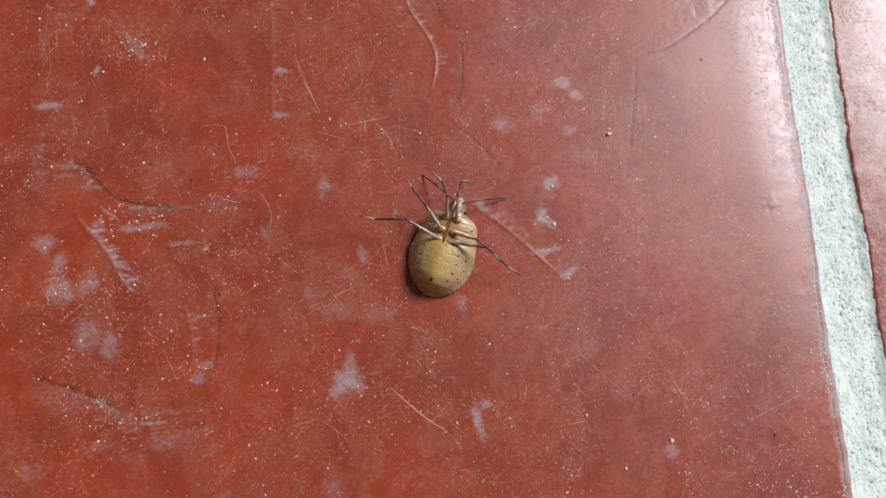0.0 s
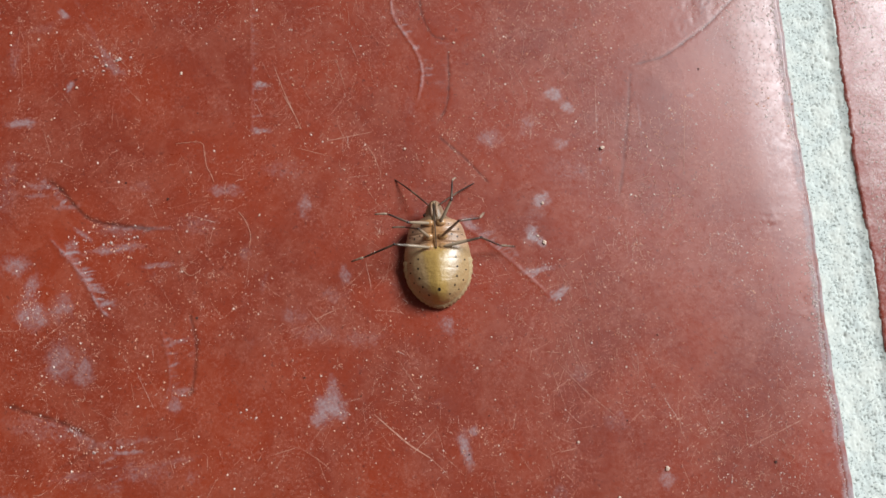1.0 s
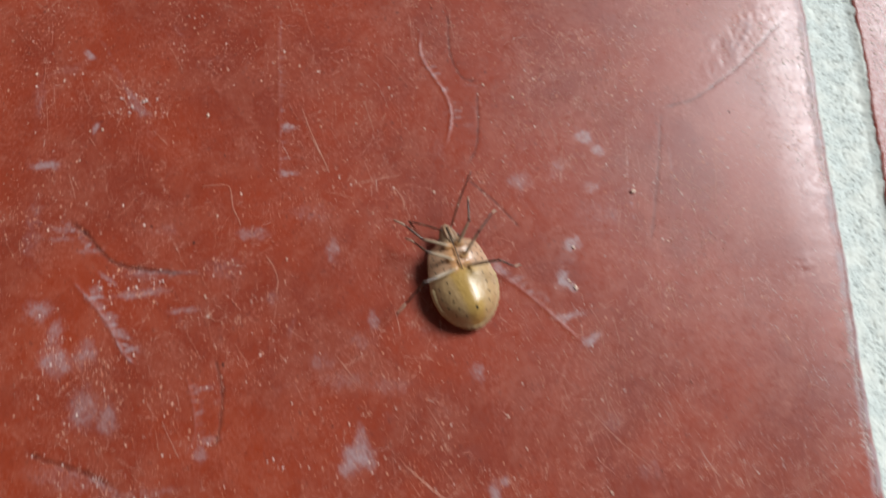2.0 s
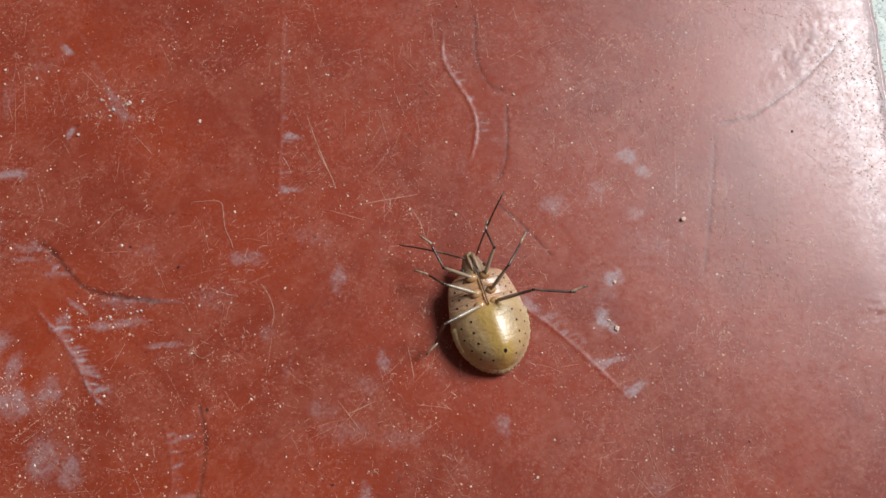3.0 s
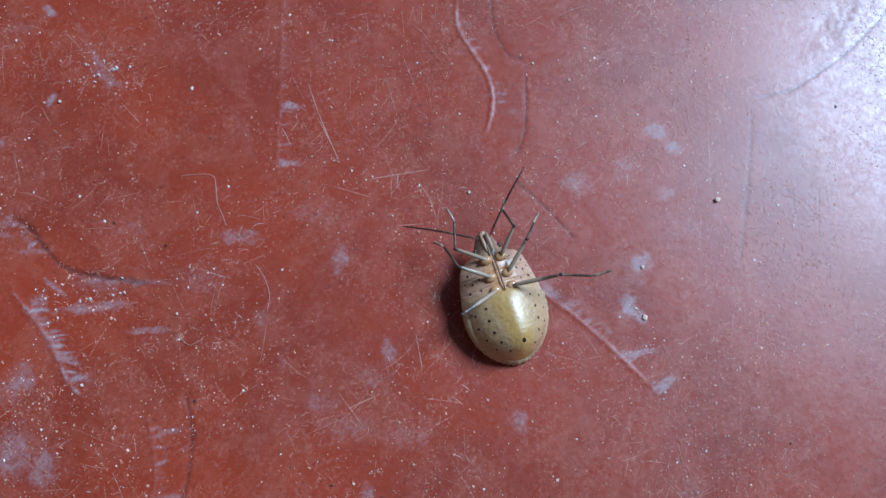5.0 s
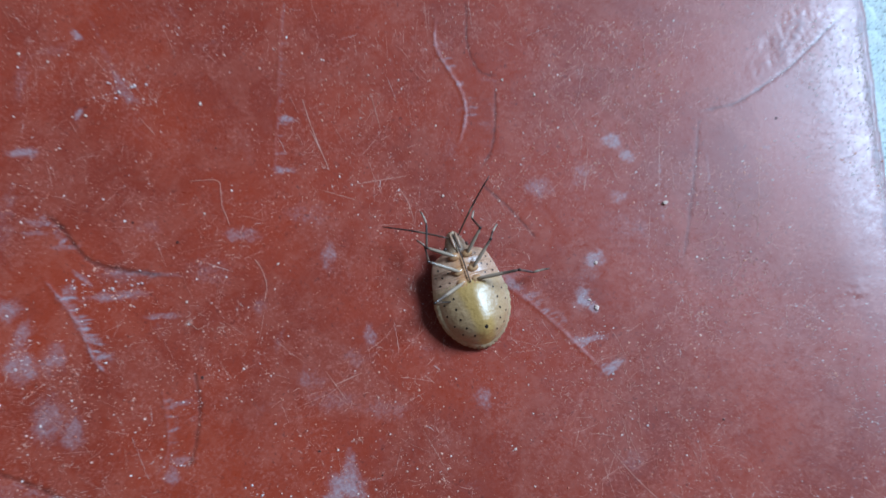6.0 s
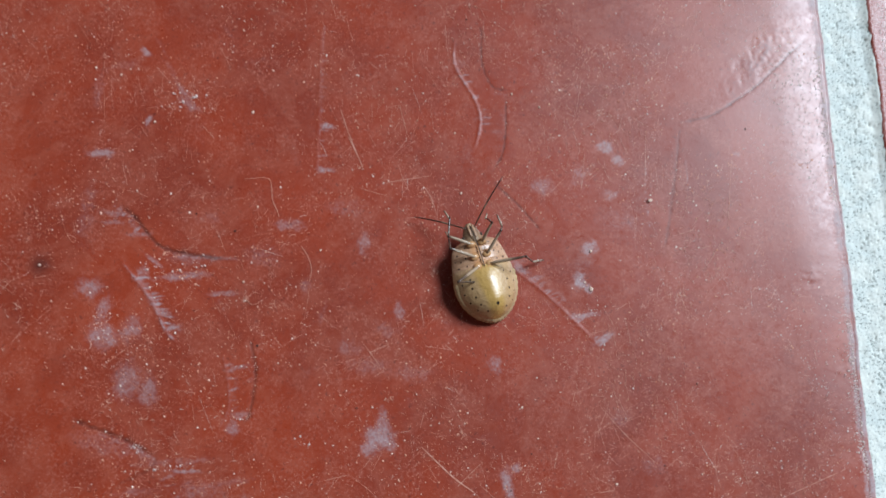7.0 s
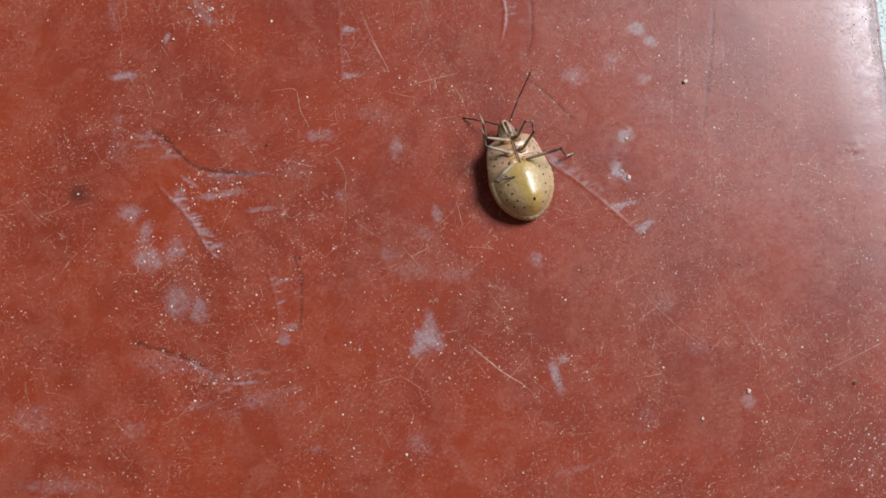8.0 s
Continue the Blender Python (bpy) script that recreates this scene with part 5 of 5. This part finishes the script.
HIND_LEG_A = [
    (0, -4.51, 1.98, 3.47, -8.21, 0.82, 3.04, -9.75, 0.86, 3.47),
    (0.05, -4.51, 1.98, 3.47, -8.21, 0.82, 3.04, -9.75, 0.86, 3.47),
    (0.2, -3.75, -1.65, 3.44, -4.43, -4.81, 1.27, -5.09, -6.27, 1.26),
    (0.5, -4.08, -0.31, 4.14, -5.23, -1.77, 0.72, -6.64, -2.52, 0.65),
    (0.8, -3.87, 1.25, 4.65, -6.39, 0.51, 1.77, -7.71, 0.27, 0.89),
    (1, -4.36, 1.49, 3.95, -7.89, 0.28, 2.81, -9.34, 0.03, 2.19),
    (1.2, -4.79, -0.19, 2.63, -4.71, -0.97, -1.19, -6.22, -1.5, -1.3),
    (1.5, -3.7, -2.09, 0.95, -4.97, -5.13, 3.04, -5.12, -6.72, 3.08),
    (2, -4.71, 0.45, 3.28, -6.77, -0.94, 0.28, -8.13, -1.73, -0.01),
    (3.5, -4.77, 0.09, 2.96, -4.85, -1.68, -0.52, -6.3, -2.3, -0.27),
    (4, -4.71, -0.24, 2.86, -4.06, -1.7, -0.69, -5.39, -2, 0.14),
    (5.5, -4.47, 0.24, 3.75, -2.4, -0.47, 0.52, -1.27, -1, -0.48),
    (6.5, -4.13, -0.16, 4.14, -1.63, -0.66, 1.19, -0.73, -0.73, -0.13),
    (7.5, -4.03, 0.01, 4.35, -1.24, -0.82, 1.75, -0.14, -0.99, 0.61),
    (8, -4.02, -0.53, 4.11, -0.88, -0.7, 1.81, 0.07, -0.46, 0.54),
]
FRONT_LEG_B = [
    (0, 0.08, 6.22, 2.45, -0.26, 7.81, 0.68, 0.95, 8.4, 0.51),
    (0.05, 0.08, 6.22, 2.45, -0.26, 7.81, 0.68, 0.95, 8.4, 0.51),
    (0.2, 2.71, 4.56, 3.18, 4.28, 6.3, 3.72, 5.48, 6.8, 4.08),
    (0.5, 1.36, 6.04, 2.73, 1.33, 8.04, 1.4, 1.42, 9.23, 0.78),
    (0.8, 2.87, 4.2, 3.17, 4.76, 4.43, 1.71, 5.34, 5.32, 0.88),
    (1, 1.99, 5.9, 2.46, 2.2, 8.03, 1.38, 2.5, 8.47, 0.14),
    (1.2, 1.31, 4.35, 4.15, 2.8, 6.07, 4.92, 3.8, 6.58, 4.19),
    (1.5, 2.33, 5.61, 2.57, 3.54, 7.51, 1.75, 3.99, 7.99, 0.57),
    (2, 2.03, 5.36, 3.22, 2.77, 7.58, 2.67, 3.14, 8.07, 1.47),
    (3.5, 1.81, 5.76, 2.9, 1.73, 7.53, 1.27, 2.39, 8.57, 0.73),
    (4, 1.9, 5.61, 3.04, 1.83, 7.47, 1.53, 2.68, 8.43, 1.12),
    (5.5, 2.19, 5.67, 2.65, 2.25, 7.08, 0.71, 2.69, 7.84, -0.32),
    (6.5, 2.18, 5.21, 3.24, 2.06, 6.22, 1.06, 2.7, 7.04, 0.21),
    (7.5, 1.41, 5.21, 3.69, 2.16, 5.51, 1.44, 2.56, 5.7, 0.16),
    (8, 1.25, 4.8, 3.99, 2.66, 4.75, 2.05, 2.19, 4.14, 3.15),
]
MID_LEG_B = [
    (0, 3.75, 2.19, 2.94, 5.83, 1.17, 1.77, 6.91, 0.68, 2.6),
    (0.05, 3.75, 2.19, 2.94, 5.83, 1.17, 1.77, 6.91, 0.68, 2.6),
    (0.2, 3.59, 0.53, 2.27, 5.2, -1.47, 2.66, 6.19, -2.19, 1.89),
    (0.5, 3.12, 3.08, 3.67, 5.5, 3.97, 4.19, 6.73, 4.67, 4.5),
    (0.8, 2.54, 3.95, 3.64, 4.34, 5.72, 3.02, 5.76, 6.03, 3.13),
    (1, 2.62, 3.52, 3.91, 4.91, 3.73, 2.69, 5.38, 4.35, 1.47),
    (1.2, 2.88, 1.14, 3.97, 4.63, -0.21, 2.61, 5.74, -0.27, 1.67),
    (1.5, 1.42, 2.79, 4.79, 2.35, 2.53, 2.38, 2.02, 2.21, 3.75),
    (2, 2.52, 3.87, 3.73, 4.64, 5.37, 3.56, 5.42, 5.79, 2.4),
    (3.5, 2.31, 3.69, 4.03, 4.13, 5.16, 2.9, 5.13, 6.2, 3.04),
    (4, 2.58, 4.06, 3.5, 4.44, 5.58, 2.5, 5.55, 6.33, 1.95),
    (5.5, 2.87, 4.28, 2.78, 4.27, 5.08, 0.74, 5.17, 5.84, -0.11),
    (6.5, 2.77, 3.99, 3.36, 3.59, 4.7, 1, 4.24, 5.48, -0.04),
    (7.5, 2.16, 4.16, 3.74, 3.41, 4.71, 1.53, 2.53, 5.13, 2.6),
    (8, 1.64, 3.38, 4.53, 2.55, 4.64, 2.44, 2.77, 5.05, 1.07),
]
HIND_LEG_B = [
    (0, 4.95, 1.65, 2, 7.54, 0.07, -0.45, 9.1, -0.25, -0.52),
    (0.05, 4.95, 1.65, 2, 7.54, 0.07, -0.45, 9.1, -0.25, -0.52),
    (0.2, 0.78, -1.58, 5.26, 2.22, -3.93, 2.5, 2.18, -4.28, 4.06),
    (0.5, 4.44, 0.39, 3.85, 7.77, -1.49, 4.6, 8.97, -2.29, 3.91),
    (0.8, 4.33, 1.5, 4.01, 7.59, 0.27, 2.26, 9.18, 0.25, 2.42),
    (1, 4.93, 1.62, 2.28, 7.1, 0.57, -0.78, 8.69, 0.45, -0.69),
    (1.2, 3.45, -2.19, 2.97, 2.19, -5.39, 4.8, 1.59, -6.17, 6.07),
    (1.5, 2.64, -1.88, 4.41, 1.86, -3.8, 1.1, 0.89, -4.08, 2.34),
    (2, 3.25, 0.27, 5.17, 5.52, -0.76, 2.18, 6.64, -0.65, 1.04),
    (3.5, 3.74, 0.94, 4.82, 7.14, -0.44, 6.13, 8.58, -0.37, 6.83),
    (4, 3.39, 0.76, 5.12, 7.05, -0.57, 5.16, 8.53, -0.38, 5.75),
    (5.5, 4.54, 0.65, 3.71, 7.49, -0.42, 1.39, 8.92, -0.34, 2.09),
    (6.5, 4.32, 0.52, 4.07, 6.1, -0.14, 0.66, 7.69, -0.2, 0.46),
    (7.5, 4.39, 0.47, 3.94, 6.01, -0.68, 0.59, 7.51, -0.73, 0.04),
    (8, 4.21, 0.76, 4.26, 5.76, -0.12, 0.8, 7.21, 0.08, 0.14),
]
ANTENNA_A = [
    (0, -5.93, 7.23, -2.8),
    (0.05, -5.93, 7.23, -2.8),
    (0.2, -5.85, 7.15, -2.97),
    (0.5, -4.78, 7.84, -3.84),
    (0.8, -4.77, 8.78, -3.13),
    (1, -4.7, 9.1, -2.88),
    (1.2, -3.69, 8.37, -4.36),
    (1.5, -5.1, 7.01, -3.94),
    (2, -4.32, 8.65, -3.69),
    (3.5, -6.25, 8.46, -0.54),
    (4, -5.55, 8.54, -2.3),
    (5.5, -6.26, 8.38, -0.72),
    (6.5, -6.27, 8.46, -0.46),
    (7.5, -4, 8.34, -4.17),
    (8, -4.62, 8.42, -3.59),
]
ANTENNA_B = [
    (0, 4.61, 7.45, -4.2),
    (0.05, 4.61, 7.45, -4.2),
    (0.2, 5.84, 8.28, -2.08),
    (0.5, 5.75, 7.87, -2.64),
    (0.8, 5.26, 7.92, -3.28),
    (1, 4.95, 8.02, -3.56),
    (1.2, 6.31, 8.22, -0.89),
    (1.5, 4.62, 9.97, 2.73),
    (2, 4.07, 10.42, 2.65),
    (3.5, 4.5, 10.16, 2.54),
    (4, 4.54, 9.92, 2.98),
    (5.5, 4.81, 10.19, 1.57),
    (6.5, 4.74, 9.86, 2.74),
    (7.5, 4.74, 10.01, 2.4),
    (8, 4.2, 10.24, 2.86),
]


def aim(root, tip):
    """A joint's pose: at root, its y axis towards tip."""
    way = (Vector(tip) - Vector(root)).normalized()
    side = way.cross(Vector((0, 0, 1)))
    if side.length < 0.05:
        side = way.cross(Vector((0, 1, 0)))
    side.normalize()
    m = Matrix((side, way, side.cross(way))).transposed().to_4x4()
    m.translation = Vector(root) * MM
    return m


def motions():
    walk(bug, [(t, pose(x * MM, y * MM, z * MM, rx, ry, rz)) for t, x, y, z, rx, ry, rz in BODY_ROWS])
    sets = {("front", -1): FRONT_LEG_A, ("mid", -1): MID_LEG_A, ("hind", -1): HIND_LEG_A, ("front", 1): FRONT_LEG_B, ("mid", 1): MID_LEG_B, ("hind", 1): HIND_LEG_B}
    for (title, s), rows in sets.items():
        x, y, z = LEGS[title][:3]
        leg, shin, pad = limbs[title, s]
        hip = (s * x, y, z)
        upper, lower, foot = [], [], []
        for t, *places in rows:
            knee, ankle, toe = (Vector(places[k : k + 3]) for k in (0, 3, 6))
            thigh = aim(hip, knee)
            at = thigh @ Vector((0, LEGS[title][3] * MM, 0)) / MM
            calf = aim(at, at + ankle - knee)
            end = calf @ Vector((0, LEGS[title][4] * MM, 0)) / MM
            upper.append((t, thigh))
            lower.append((t, thigh.inverted() @ calf))
            foot.append((t, thigh.inverted() @ aim(end, end + toe - ankle)))
        walk(leg, upper)
        walk(shin, lower)
        walk(pad, foot)
    for s, rows in ((-1, ANTENNA_A), (1, ANTENNA_B)):
        walk(limbs["antenna", s][0], [(t, aim((s * 0.5, 5.45, 0.5), (x, y, z))) for t, x, y, z in rows])


motions()
